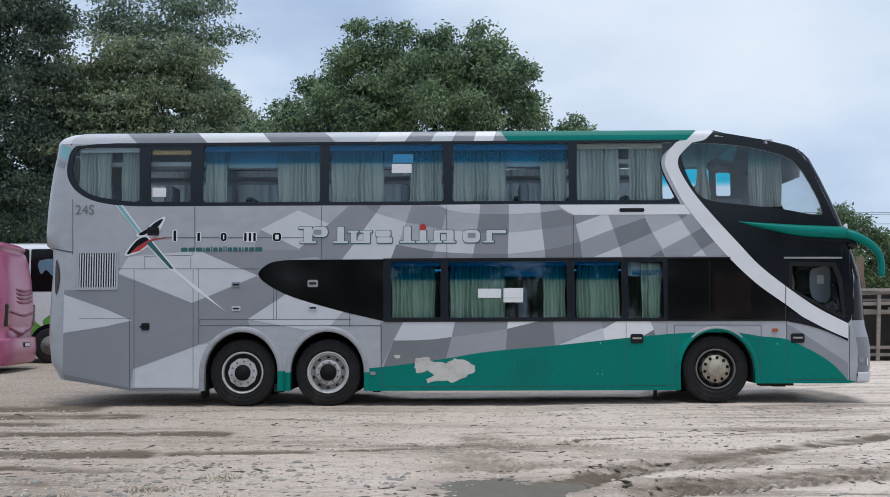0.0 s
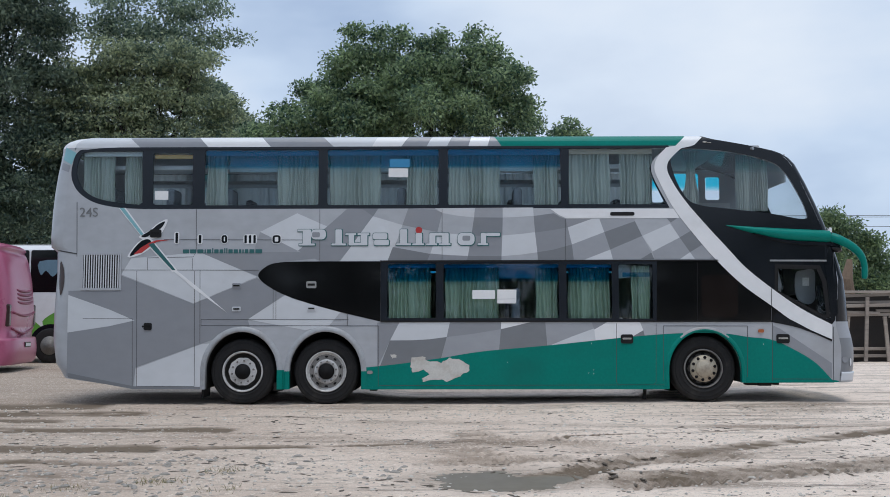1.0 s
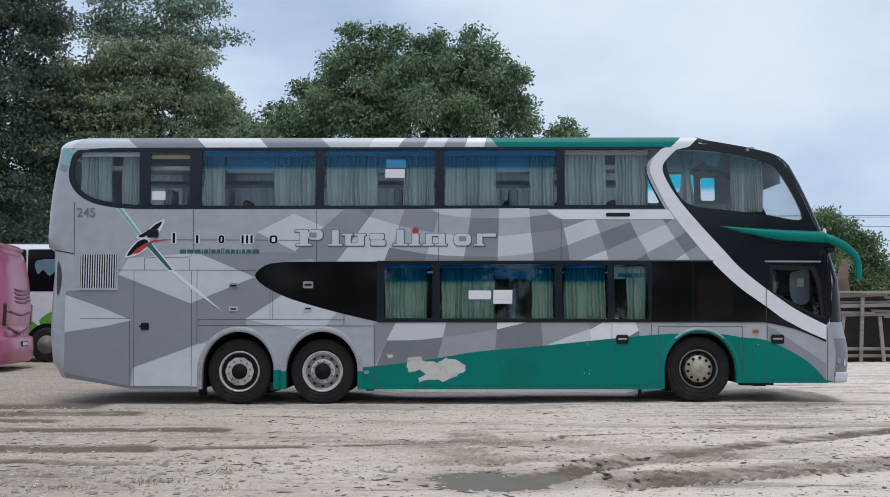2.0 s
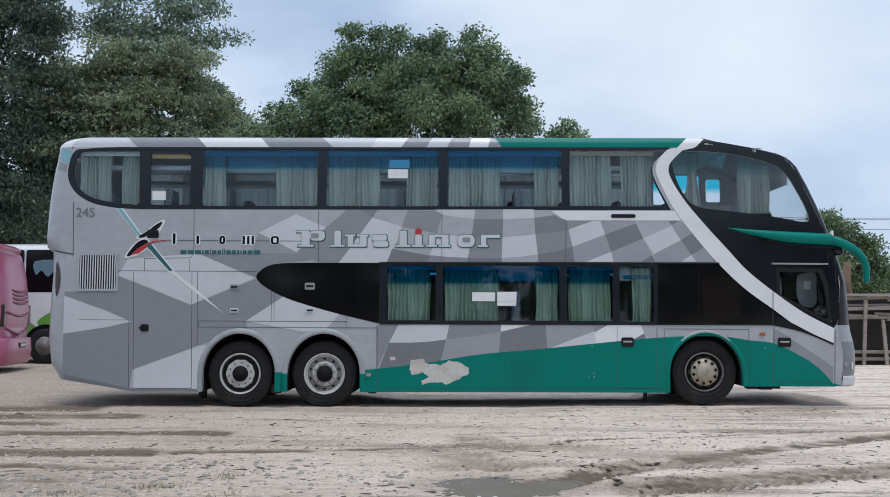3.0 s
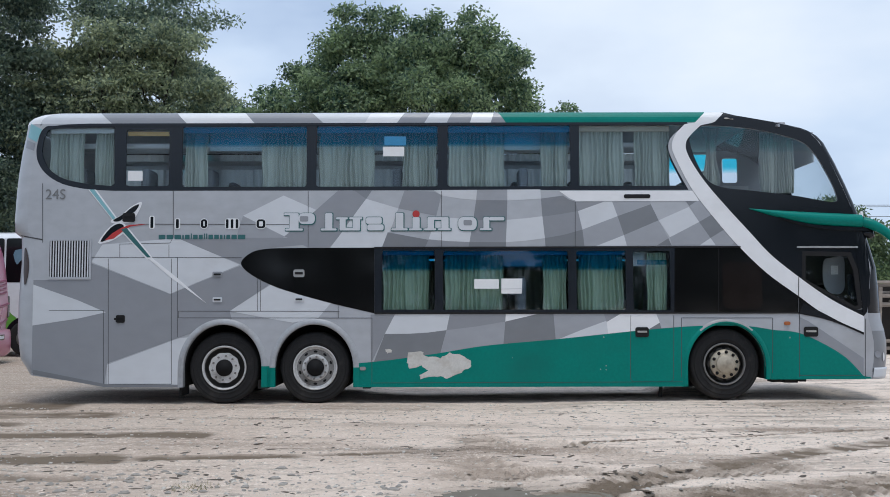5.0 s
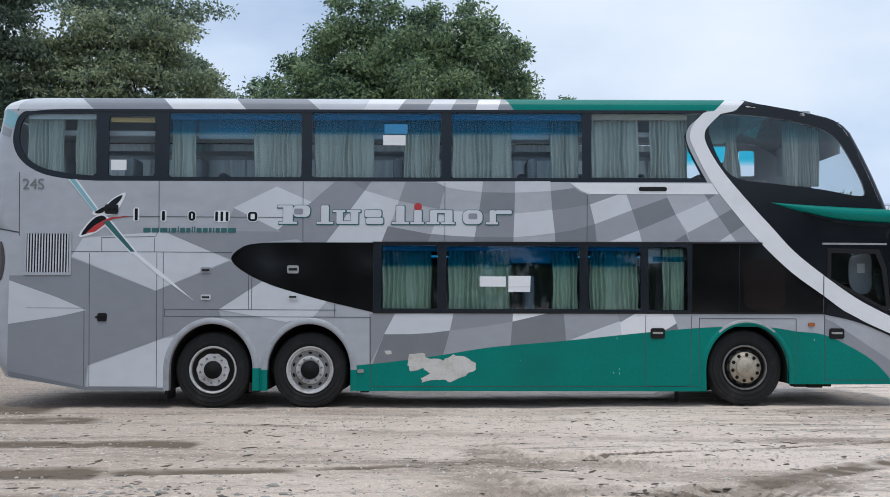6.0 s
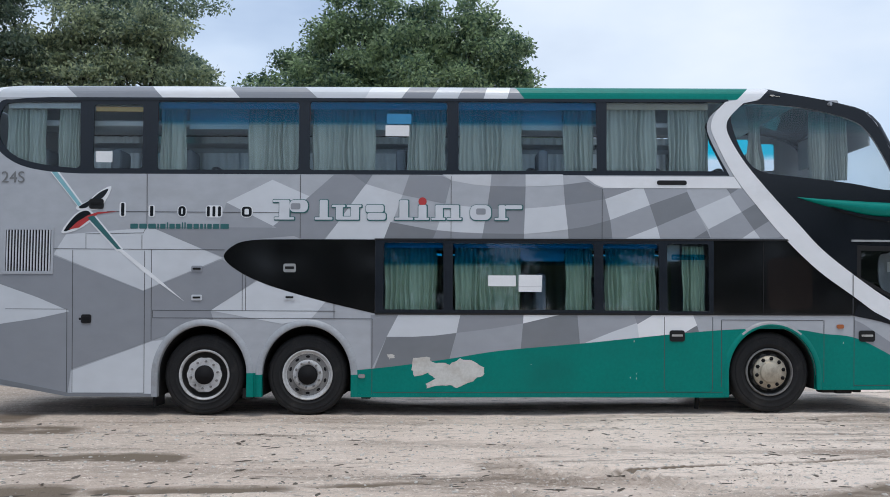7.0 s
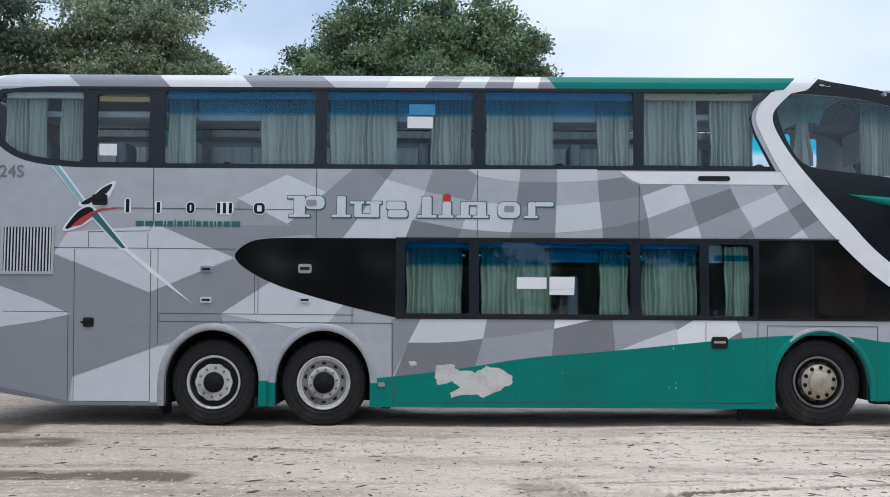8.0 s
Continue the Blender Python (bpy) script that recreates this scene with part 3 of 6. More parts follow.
x_a, x_b = HUBS[1][0] + 0.556, x_front(0.3) - 0.32
teal_loop = [(x_a, 0.225), (x_a, 0.52)] + [q for q in TEAL_TOP if x_a + 0.02 < q[0] < x_b]
teal_loop += [(x_b, 0.345), (x_b, 0.325), (HUBS[2][0] + 0.57, 0.322)] + arch(HUBS[2][0], 0.003)
part("teal_flank", plate([teal_loop], 0.004, 0.005), M_TEAL, bus, "teal lower flank")
gap = [(HUBS[0][0] + 0.556, 0.225), (HUBS[0][0] + 0.556, 0.52), (HUBS[1][0] - 0.556, 0.52), (HUBS[1][0] - 0.556, 0.225)]
part("teal_flank", plate([gap], 0.004, 0.005), M_TEAL, bus)
part("teal_flank", plate([[(HUBS[0][0] + 0.553, 0.225), (HUBS[0][0] + 0.553, 0.52), (HUBS[0][0] + 0.64, 0.52), (HUBS[0][0] + 0.64, 0.225)]], 0.029, 0.004), M_TEAL, bus)

# wheels
def wheel_arch(cx, upper, z_teal, wide):
    rows = [[(x, -out, z) for x, z in arch(cx, g)] for g, out in ((wide, 0.002), (wide * 0.8, 0.014), (wide * 0.45, 0.026), (wide * 0.15, 0.026), (0.0, 0.018), (0.0, -0.06))]
    part("wheel_arch", loft(rows, pick=lambda i, k, c: 1 if (c.z < z_teal if cx < 5 else i > 1 or abs(c.x - cx) > 0.30 + 0.05 * i) else 0), (upper, M_TEAL), bus, "flared wheel arch", True)
    well = bmesh.new()
    arc = arch(cx, 0.012)
    rows = [[well.verts.new((x, y, z)) for x, z in arc] for y in (0.05, 0.75)]
    for k in range(len(arc) - 1):
        well.faces.new((rows[0][k], rows[0][k + 1], rows[1][k + 1], rows[1][k]))
    well.faces.new(rows[1])
    part("wheel_well", well, M_UNDER, bus)


def wheel(cx, y, kind, flip=False):
    R = 0.508
    hub = new("wheel")
    hub.parent = bus
    hub.location = (cx, y, dict(HUBS)[cx])
    if flip:
        hub.rotation_euler = (0, 0, math.pi)
    tyre = [(0.30, 0.02), (0.325, 0.0), (0.345, -0.008), (0.35, -0.014), (0.362, -0.014), (0.366, -0.010), (0.42, -0.018), (0.438, -0.017), (0.441, -0.012), (0.452, -0.011), (0.456, -0.014), (0.478, 0.002), (0.484, 0.004), (0.490, 0.014), (0.502, 0.035), (R, 0.06), (R, 0.22), (0.49, 0.27), (0.42, 0.285), (0.31, 0.27), (0.30, 0.02)]
    part("tyre", lathe(tyre[:-1], 64, cap=False), M_TYRE, hub, "dusty black tyre", True)
    lip = [(0.302, 0.006), (0.294, -0.014), (0.284, -0.015), (0.277, 0.0), (0.272, 0.02)] if kind == "front" else [(0.316, 0.006), (0.315, -0.016), (0.302, -0.018), (0.290, -0.004), (0.284, 0.02)]
    if kind == "drive":
        lip += [(0.276, 0.026), (0.262, 0.030)]
    rimo = part("rim", lathe(lip, 64, cap=False), M_RIM if kind != "front" else M_GRIME, hub, "steel rim edge", True)
    part("rim_barrel", lathe([(0.285, 0.018), (0.272, 0.10), (0.255, 0.135), (0.16, 0.13)], 64, cap=False), M_BARREL, hub, "rim barrel coloured dark as the shade of its recess", True)
    edge, deep, skin = {"tag": (0.215, 0.0, M_RIM), "drive": (0.258, 0.026, M_GRIME), "front": (0.225, 0.03, M_BARREL)}[kind]
    wave = {"drive": 0.0, "tag": 0.022, "front": 0.05}[kind]
    ring = [(x * (1 + wave * math.cos(10 * math.atan2(z, x))), z * (1 + wave * math.cos(10 * math.atan2(z, x)))) for x, z in disc(0, 0, edge, 80)]
    part("rim_disc", plate([ring, disc(0, 0, 0.118, 40)], -deep, 0.02), skin, hub, "wheel disc")
    if kind != "tag":
        for k in range(10):
            a = 2 * math.pi * (k + 0.5) / 10
            hole = [(0.228 * math.cos(a) + (u * math.cos(a) - w * math.sin(a)), 0.228 * math.sin(a) + (u * math.sin(a) + w * math.cos(a))) for u, w in disc(0, 0, 1, 14) for u, w in [(u * 0.016, w * 0.028)]]
            part("vent_hole", plate([hole], -deep + 0.003, 0.004), M_HUBDARK, rimo)
    if kind == "front":
        part("hub_flange", lathe([(0.208, 0.02), (0.206, -0.022), (0.140, -0.030), (0.132, -0.034), (0.130, -0.058), (0.122, -0.066), (0.0001, -0.070)], 40), M_HUB, hub, "dusty bronze-grey hub cap", True)
        br, by = 0.172, -0.024
    else:
        part("hub_flange", lathe([(0.122, 0.05), (0.120, -0.01), (0.112, -0.03), (0.06, -0.036), (0.05, -0.05), (0.0001, -0.05)], 40), M_HUBDARK, hub, "greasy black hub", True)
        if kind == "drive":
            part("hub_ring", lathe([(0.190, 0.03), (0.186, 0.006), (0.126, 0.002), (0.122, 0.03)], 40, cap=False), M_RIM, hub, "pale hub ring", True)
        br, by = (0.170, 0.0) if kind == "tag" else (0.158, 0.0)
    for k in range(10):
        a = 2 * math.pi * k / 10 + 0.2
        w = 0.026 if kind == "front" else 0.016
        nut = lathe([(w, 0.012), (w, -0.006), (0.013, -0.018), (0.012, -0.034), (0.0001, -0.036)], 6, None, (br * math.cos(a), by, br * math.sin(a)))
        part("wheel_nut", nut, M_HUBDARK if kind == "front" else M_GRIME, hub)
    return hub


for cx, kind, z_teal, wide in ((HUBS[0][0], "tag", 0.0, 0.085), (HUBS[1][0], "drive", 0.52, 0.085), (HUBS[2][0], "front", 1.10, 0.07)):
    wheel_arch(cx, M_ARCH, z_teal, wide)
    wheel(cx, 0.10, kind)
    wheel(cx, WIDE - 0.10, kind, True)

# underbody
ub = bmesh.new()
box(ub, -3.4, 0.35, 0.42, 7.6, WIDE - 0.35, 0.62)
box(ub, 0.72, 0.12, 0.27, 5.12, WIDE - 0.12, 0.5)
box(ub, -3.0, 0.14, 0.30, -1.95, WIDE - 0.14, 0.5)
box(ub, 6.55, 0.2, 0.36, 7.5, WIDE - 0.2, 0.5)
part("underbody", ub, M_UNDER, bus)
for cx in (HUBS[0][0], HUBS[1][0], HUBS[2][0]):
    part("axle", tube([(cx, 0.3, 0.5), (cx, 2.2, 0.5)], 0.09), M_UNDER, bus)

# inside: decks, ceiling, partition
inner = bmesh.new()
box(inner, -3.9, 0.06, 2.30, 7.5, WIDE - 0.06, 2.36)
part("upper_deck_floor", inner, M_LINING, bus)
inner = bmesh.new()
box(inner, 0.72, 0.04, 0.70, 5.0, WIDE - 0.04, 0.76)
part("lower_deck_floor", inner, M_LINING, bus)
inner = bmesh.new()
box(inner, -3.85, 0.1, 3.96, 6.3, WIDE - 0.1, 3.98)
part("ceiling_lining", inner, M_LINING, bus)
inner = bmesh.new()
box(inner, 0.70, 0.06, 0.76, 0.76, WIDE - 0.06, 2.30)
part("bulkhead", inner, M_LINING, bus)


def curtain(x0, x1, z0, z1, mat, waves, y=0.10, gather=0.0, seed=0):
    rnd = random.Random(seed)
    bm = bmesh.new()
    waves = round(waves * 1.6)
    nx, nz = max(12, waves * 8), 6
    ph = rnd.random() * 6
    rows = []
    for j in range(nz + 1):
        t = j / nz
        row = []
        for i in range(nx + 1):
            u = i / nx
            wob = math.sin(u * waves * 2 * math.pi + ph + 0.9 * math.sin(5 * u + ph) + 0.3 * math.sin(3 * t)) * (0.019 + 0.011 * math.sin(9 * u + 2 * ph)) + math.sin(u * waves * 4.3 + ph * 2) * 0.011
            pull = gather * math.sin(math.pi * min(1, t * 1.15)) * (0.5 - u) if gather else 0.0
            row.append(bm.verts.new((x0 + (x1 - x0) * u + pull * (x1 - x0) + 0.008 * math.sin(7 * t + 9 * u + ph), y + wob * (0.75 + 0.4 * t), z1 + (z0 - z1) * t)))
        rows.append(row)
    for a, b in zip(rows, rows[1:]):
        for i in range(nx):
            bm.faces.new((a[i], a[i + 1], b[i + 1], b[i]))
    return part("curtain", bm, mat, bus, "pleated pale curtain", True)


ZU0, ZU1 = 3.03, 3.93
for i, (a, b, w) in enumerate(((-3.830, -3.335, 6), (-3.188, -2.867, 5), (-1.881, -1.553, 4), (-0.776, -0.112, 7), (0.043, 0.843, 8), (1.255, 1.744, 6), (1.916, 2.721, 8), (3.251, 3.636, 5), (3.781, 4.447, 7), (4.600, 5.103, 6))):
    curtain(a, b, ZU0, ZU1, M_CURTAIN, w, seed=i)
curtain(5.600, 5.830, 3.10, 3.93, M_CURTAIN, 4, 0.14, 0.35, 20)
curtain(6.43, 6.92, 2.98, 3.87, M_CURTAIN, 9, 0.14, seed=21)
for i, (a, b, w) in enumerate(((-4.0, -1.36, 14), (-1.38, 0.46, 10), (0.44, 2.94, 12), (2.92, 5.3, 13))):
    curtain(a, b, ZU0, ZU1, M_CURTAIN_FAR, w, WIDE - 0.10, seed=60 + i)
for i, (a, b, w) in enumerate(((0.95, 3.28, 12), (3.26, 5.2, 9))):
    curtain(a, b, 1.30, 2.12, M_CURTAIN2, w, WIDE - 0.10, seed=70 + i)
for i, (a, b, w) in enumerate(((0.980, 1.633, 7), (1.864, 2.695, 9), (3.268, 3.602, 4), (3.773, 4.413, 7), (4.754, 5.035, 4))):
    curtain(a, b, 1.30, 2.12, M_CURTAIN2, w, seed=40 + i)

# Unseen grey strips added behind the film to brighten its blue over the gaps.
for a, b in ((-1.544, -0.784), (0.851, 1.246), (2.729, 3.243)):
    part("valance", plate([[(a, 3.62), (b, 3.62), (b, 3.93), (a, 3.93)]], -0.16, 0.01), M_TRIM_BACKER, bus)
for a, b in ((2.704, 3.260), (4.472, 4.745)):
    part("valance", plate([[(a, 1.93), (b, 1.93), (b, 2.14), (a, 2.14)]], -0.16, 0.01), M_TRIM_BACKER, bus)


# ---------------------------------------------------------------- livery and fittings of the coach
patch_lift = 0.0


def patch(points, mat, level=1, name="livery_patch"):
    global patch_lift
    patch_lift += 0.00003
    return part(name, plate([points], 0.0004 + 0.0012 * level + patch_lift, 0.004), mat, bus)


for mat, level, pts in (
    # upper flank
    (M_LIGHT, 1, [(-0.443, 2.946), (0.025, 2.738), (-0.201, 2.535), (-0.427, 2.36), (-1.02, 2.657)]),
    (M_SOFT, 1, [(-1.02, 2.657), (-0.427, 2.36), (-0.611, 2.193), (-1.164, 2.191)]),
    (M_MIDG, 1, [(0.334, 3.013), (0.821, 3.015), (0.629, 2.748), (0.355, 2.364), (0.218, 2.196), (-0.079, 2.195), (-0.427, 2.36), (0.025, 2.738)]),
    (M_SLATE, 2, [(0.571, 3.014), (0.821, 3.015), (0.739, 2.895)]),
    (M_LIGHT, 1, [(0.739, 2.895), (1.198, 2.758), (1.116, 2.527), (0.98, 2.199), (0.232, 2.196), (0.355, 2.364), (0.629, 2.748)]),
    (M_MIDG, 1, [(1.287, 3.017), (1.705, 2.998), (1.816, 2.949), (1.741, 2.648), (1.463, 2.703), (1.198, 2.758)]),
    (M_DARK, 1, [(1.048, 2.415), (1.631, 2.306), (1.583, 2.202), (0.966, 2.199)]),
    (M_LIGHT, 1, [(1.705, 3.019), (2.325, 3.022), (2.311, 2.875), (2.088, 2.895), (1.823, 2.942)]),
    (M_LIGHT, 1, [(1.741, 2.641), (2.088, 2.608), (2.269, 2.588), (2.214, 2.274), (1.915, 2.287), (1.631, 2.313)]),
    (M_MIDG, 1, [(1.631, 2.313), (1.915, 2.287), (2.214, 2.274), (2.2, 2.204), (1.583, 2.202)]),
    (M_SOFT, 1, [(2.325, 3.022), (2.757, 3.024), (2.757, 2.87), (2.311, 2.875)]),
    (M_SLATE, 1, [(2.311, 2.875), (2.757, 2.87), (2.749, 2.59), (2.506, 2.582), (2.269, 2.588)]),
    (M_MIDG, 1, [(2.269, 2.588), (2.506, 2.582), (2.749, 2.59), (2.734, 2.269), (2.214, 2.274)]),
    (M_DARK, 1, [(2.214, 2.274), (2.734, 2.269), (2.734, 2.206), (2.2, 2.204)]),
    (M_LIGHT, 1, [(2.757, 3.024), (3.231, 3.026), (3.238, 2.893), (2.994, 2.878), (2.757, 2.87)]),
    (M_LIGHT, 1, [(2.749, 2.59), (3.027, 2.612), (3.257, 2.641), (3.29, 2.327), (3.026, 2.291), (2.734, 2.269)]),
    (M_SLATE, 1, [(3.238, 2.893), (3.552, 2.936), (3.635, 2.881), (3.733, 2.846), (3.766, 2.713), (3.515, 2.67), (3.257, 2.634)]),
    (M_MIDG, 1, [(3.257, 2.634), (3.515, 2.67), (3.766, 2.713), (3.827, 2.448), (3.548, 2.37), (3.29, 2.327)]),
    (M_DARK, 1, [(3.29, 2.327), (3.548, 2.37), (3.827, 2.448), (3.853, 2.211), (3.297, 2.209)]),
    (M_MIDG, 1, [(3.733, 2.846), (4.144, 2.848), (3.766, 2.713)]),
    (M_LIGHT, 1, [(3.766, 2.713), (4.144, 2.848), (4.256, 2.848), (4.33, 2.639), (3.827, 2.448)]),
    (M_SOFT, 1, [(3.827, 2.448), (4.33, 2.639), (4.418, 2.367), (4.02, 2.212), (3.853, 2.211)]),
    (M_LIGHT, 1, [(4.02, 2.212), (4.418, 2.367), (4.458, 2.213)]),
    (M_SOFT, 1, [(4.256, 2.848), (4.801, 2.851), (4.807, 2.809), (4.33, 2.639)]),
    (M_DARK, 1, [(4.33, 2.639), (4.807, 2.809), (4.916, 2.578), (4.418, 2.367)]),
    (M_SOFT, 1, [(4.418, 2.367), (4.916, 2.578), (5.051, 2.32), (4.882, 2.215), (4.458, 2.213)]),
    (M_DARK, 1, [(4.882, 2.215), (5.051, 2.32), (5.098, 2.216)]),
    (M_LIGHT, 1, [(4.916, 2.578), (5.351, 2.769), (5.494, 2.553), (5.072, 2.334)]),
    (M_SOFT, 1, [(5.072, 2.334), (5.494, 2.553), (5.651, 2.323), (5.495, 2.218), (5.105, 2.216)]),
    (M_DARK, 1, [(5.304, 2.853), (5.465, 2.854), (5.359, 2.783)]),
    (M_SOFT, 1, [(5.359, 2.783), (5.465, 2.854), (5.591, 2.854), (5.685, 2.665), (5.494, 2.553)]),
    (M_DARK, 1, [(5.494, 2.553), (5.685, 2.665), (5.87, 2.456), (5.651, 2.323)]),
    (M_SOFT, 1, [(5.651, 2.323), (5.87, 2.456), (6.034, 2.303), (5.949, 2.219), (5.725, 2.219)]),
    (M_LIGHT, 1, [(5.495, 2.218), (5.651, 2.323), (5.725, 2.219)]),
    (M_MIDG, 1, [(5.949, 2.219), (6.034, 2.303), (6.102, 2.22)]),
    # lower flank
    (M_MIDG, 1, [(0.807, 1.245), (1.152, 1.246), (1.009, 0.971), (0.84, 0.608), (0.813, 0.574)]),
    (M_LIGHT, 1, [(1.152, 1.246), (1.931, 1.249), (1.883, 1.022), (1.608, 0.987), (1.333, 0.972), (1.009, 0.971)]),
    (M_DARK, 1, [(1.009, 0.971), (1.333, 0.972), (1.608, 0.987), (1.883, 1.022), (1.788, 0.666), (1.472, 0.596), (0.841, 0.54)]),
    (M_MIDG, 1, [(1.931, 1.249), (2.725, 1.252), (2.718, 1.141), (2.297, 1.071), (1.883, 1.022)]),
    (M_SOFT, 1, [(1.883, 1.022), (2.297, 1.071), (2.718, 1.141), (2.682, 0.75), (1.788, 0.645)]),
    (M_WHITE, 1, [(2.725, 1.252), (3.195, 1.253), (2.718, 1.141)]),
    (M_DARK, 1, [(2.718, 1.141), (3.195, 1.253), (3.402, 1.254), (3.434, 0.842), (2.682, 0.75)]),
    (M_SOFT, 1, [(3.402, 1.254), (4.114, 1.256), (4.162, 1.153), (3.815, 1.028), (3.434, 0.876)]),
    (M_LIGHT, 1, [(3.815, 1.028), (4.162, 1.153), (4.18, 0.933), (3.434, 0.842), (3.434, 0.876)]),
    (M_MIDG, 1, [(4.114, 1.256), (4.37, 1.257), (4.155, 1.132)]),
    (M_WHITE, 1, [(4.155, 1.132), (4.37, 1.257), (4.855, 1.259), (4.908, 1.121), (4.755, 1.031), (4.643, 0.962), (4.18, 0.92)]),
    (M_DARK, 1, [(4.755, 1.031), (4.908, 1.121), (4.941, 0.998), (4.643, 0.962)]),
    # rear quarter
    (M_LIGHT, 1, [(-3.173, 1.998), (-3.023, 2.248), (-1.951, 2.338), (-1.057, 1.955), (-2.042, 1.547)]),
    (M_MIDG, 0, [(-1.994, 2.347), (-0.139, 2.338), (-0.086, 2.243), (-0.723, 2.186), (-0.930, 2.118), (-1.049, 1.964)]),
    (M_MIDG, 1, [(-3.173, 1.981), (-2.042, 1.539), (-1.057, 1.938), (-0.857, 1.783), (-0.624, 1.679), (-1.196, 1.296), (-1.160, 1.185), (-1.912, 0.924), (-2.919, 0.561), (-2.95, 0.275), (-3.985, 0.43), (-3.99, 1.745), (-3.167, 1.745)]),
    (M_LIGHT, 1, [(-1.196, 1.296), (-0.616, 1.670), (-0.486, 1.610), (0.244, 1.411), (0.065, 1.198), (-0.302, 1.131)]),
    (M_LIGHT, 1, [(-2.919, 0.544), (-1.912, 0.915), (-1.741, 0.932), (-1.839, 0.643), (-1.919, 0.245), (-2.913, 0.273)]),
    (M_LIGHT, 2, [(-3.99, 1.68), (-3.35, 1.455), (-2.951, 1.285), (-3.35, 1.195), (-3.99, 1.10)]),
    # front door
    (M_MIDG, 1, [(6.900, 1.192), (7.008, 1.141), (7.783, 0.616), (7.775, 0.382), (7.539, 0.617), (7.234, 0.811), (6.893, 0.956)]),
):
    patch(pts, mat, level)

WHITE_TOP = [(3.500, 3.002), (5.409, 3.001), (5.500, 2.854), (3.747, 2.854), (3.644, 2.898), (3.559, 2.959)]
patch(WHITE_TOP, M_WHITE, 3, "white_stripe")
part("roof_vent_slot", plate([rounded(4.424, 2.894, 4.801, 2.952, 0.025)], 0.012, 0.012), M_RUBBER, bus, "black rubber step grip")

# the black door edge below the white sweep, and the bumper's seam
part("door_edge", plate([smooth([(6.885, 1.243), (7.245, 1.166), (7.512, 1.072), (7.794, 0.945)]) + smooth([(7.795, 0.978), (7.471, 1.123), (7.248, 1.242), (6.948, 1.395)])], 0.0085, 0.004), M_MASK, bus)


def seam(points, w=0.0065, name="panel_seam"):
    part(name, ribbon(points, w, 0.0055, 0.005), M_SEAM, bus)


for pts in (
    [(-0.091, 3.013), (-0.086, 2.209)], [(1.815, 3.003), (1.813, 2.209)], [(3.729, 2.846), (3.721, 2.201)],
    [(-2.022, 3.023), (-2.012, 2.356), (-2.054, 2.269), (-2.780, 2.255)], [(-2.772, 2.247), (-2.768, 2.066)], [(-2.071, 2.244), (-2.068, 2.063)],
    [(-3.201, 2.068), (-1.032, 2.058)], [(-1.918, 1.299), (0.365, 1.291)], [(-1.917, 1.205), (0.827, 1.196)], [(-1.918, 1.299), (-1.917, 1.205)],
    [(-2.896, 0.256), (-2.932, 2.049)], [(-2.986, 1.311), (-2.964, 0.256)], [(-3.754, 1.314), (-2.986, 1.311)], [(-2.033, 2.045), (-2.005, 0.271)], [(-1.947, 2.062), (-1.930, 0.932)], [(-2.896, 0.273), (-2.005, 0.271)],
    [(-0.762, 1.748), (-0.758, 1.295)], [(-0.805, 1.757), (-0.801, 1.295)], [(0.347, 1.376), (0.348, 1.197)], [(0.827, 1.196), (0.828, 0.264)],
    [(-2.517, 2.540), (-0.140, 2.528)], [(-3.894, 3.129), (-3.873, 2.278)],
    [(4.498, 1.226), (4.482, 0.339), (4.515, 0.289), (5.055, 0.288), (5.090, 0.330), (5.108, 1.224)], [(5.217, 1.189), (6.503, 1.185)], [(5.217, 1.189), (5.200, 0.354)], [(6.511, 1.185), (6.490, 0.410)],
    [(6.893, 1.235), (6.867, 0.350)], [(6.868, 0.375), (7.741, 0.373)], [(7.827, 1.172), (7.798, 0.331)], [(0.845, 0.281), (5.215, 0.287)],
):
    seam(pts)
part("panel_seam", ribbon([(6.891, 1.761), (6.883, 1.489)], 0.008, 0.014, 0.006), M_SEAM, bus)
part("panel_seam", ribbon([(6.883, 1.463), (6.876, 1.243)], 0.008, 0.011, 0.006), M_SEAM, bus)
part("panel_seam", ribbon([(5.765, 2.166), (5.744, 1.255)], 0.008, 0.011, 0.006), M_RUBBER, bus)
part("rain_gutter", plate([[(6.879, 2.204), (7.743, 2.200), (7.743, 2.174), (6.878, 2.178)]], 0.02, 0.02), M_CHROME, bus, "thin chrome strip over the cab window")
part("sill_rail", plate([[(0.861, 1.274), (6.885, 1.268), (6.884, 1.246), (0.861, 1.250)]], 0.013, 0.014), M_RUBBER, bus)
part("eave_rail", plate([[(-3.76, 3.958), (-3.55, 3.980), (-3.25, 3.992), (5.345, 3.994), (5.361, 3.957), (-0.149, 3.956), (-3.50, 3.955)]], 0.006, 0.014), M_SURROUND, bus)
part("band_rail", plate([[(0.851, 2.206), (6.070, 2.208), (6.085, 2.186), (0.851, 2.184)]], 0.012, 0.012), M_RUBBER, bus)
part("skirt_edge", plate([[(-3.966, 0.479), (-2.930, 0.273), (-1.902, 0.262), (-1.901, 0.226), (-2.946, 0.230), (-3.964, 0.411)]], 0.006, 0.02), M_DARK, bus, "dark grey lower skirt edge")
part("skirt_edge", plate([[(0.641, 0.258), (5.265, 0.258), (5.264, 0.221), (0.641, 0.221)]], 0.008, 0.02), M_TEAL, bus)
part("skirt_edge", plate([[(6.464, 0.350), (7.807, 0.348), (7.805, 0.318), (6.462, 0.318)]], 0.008, 0.02), M_TEAL, bus)

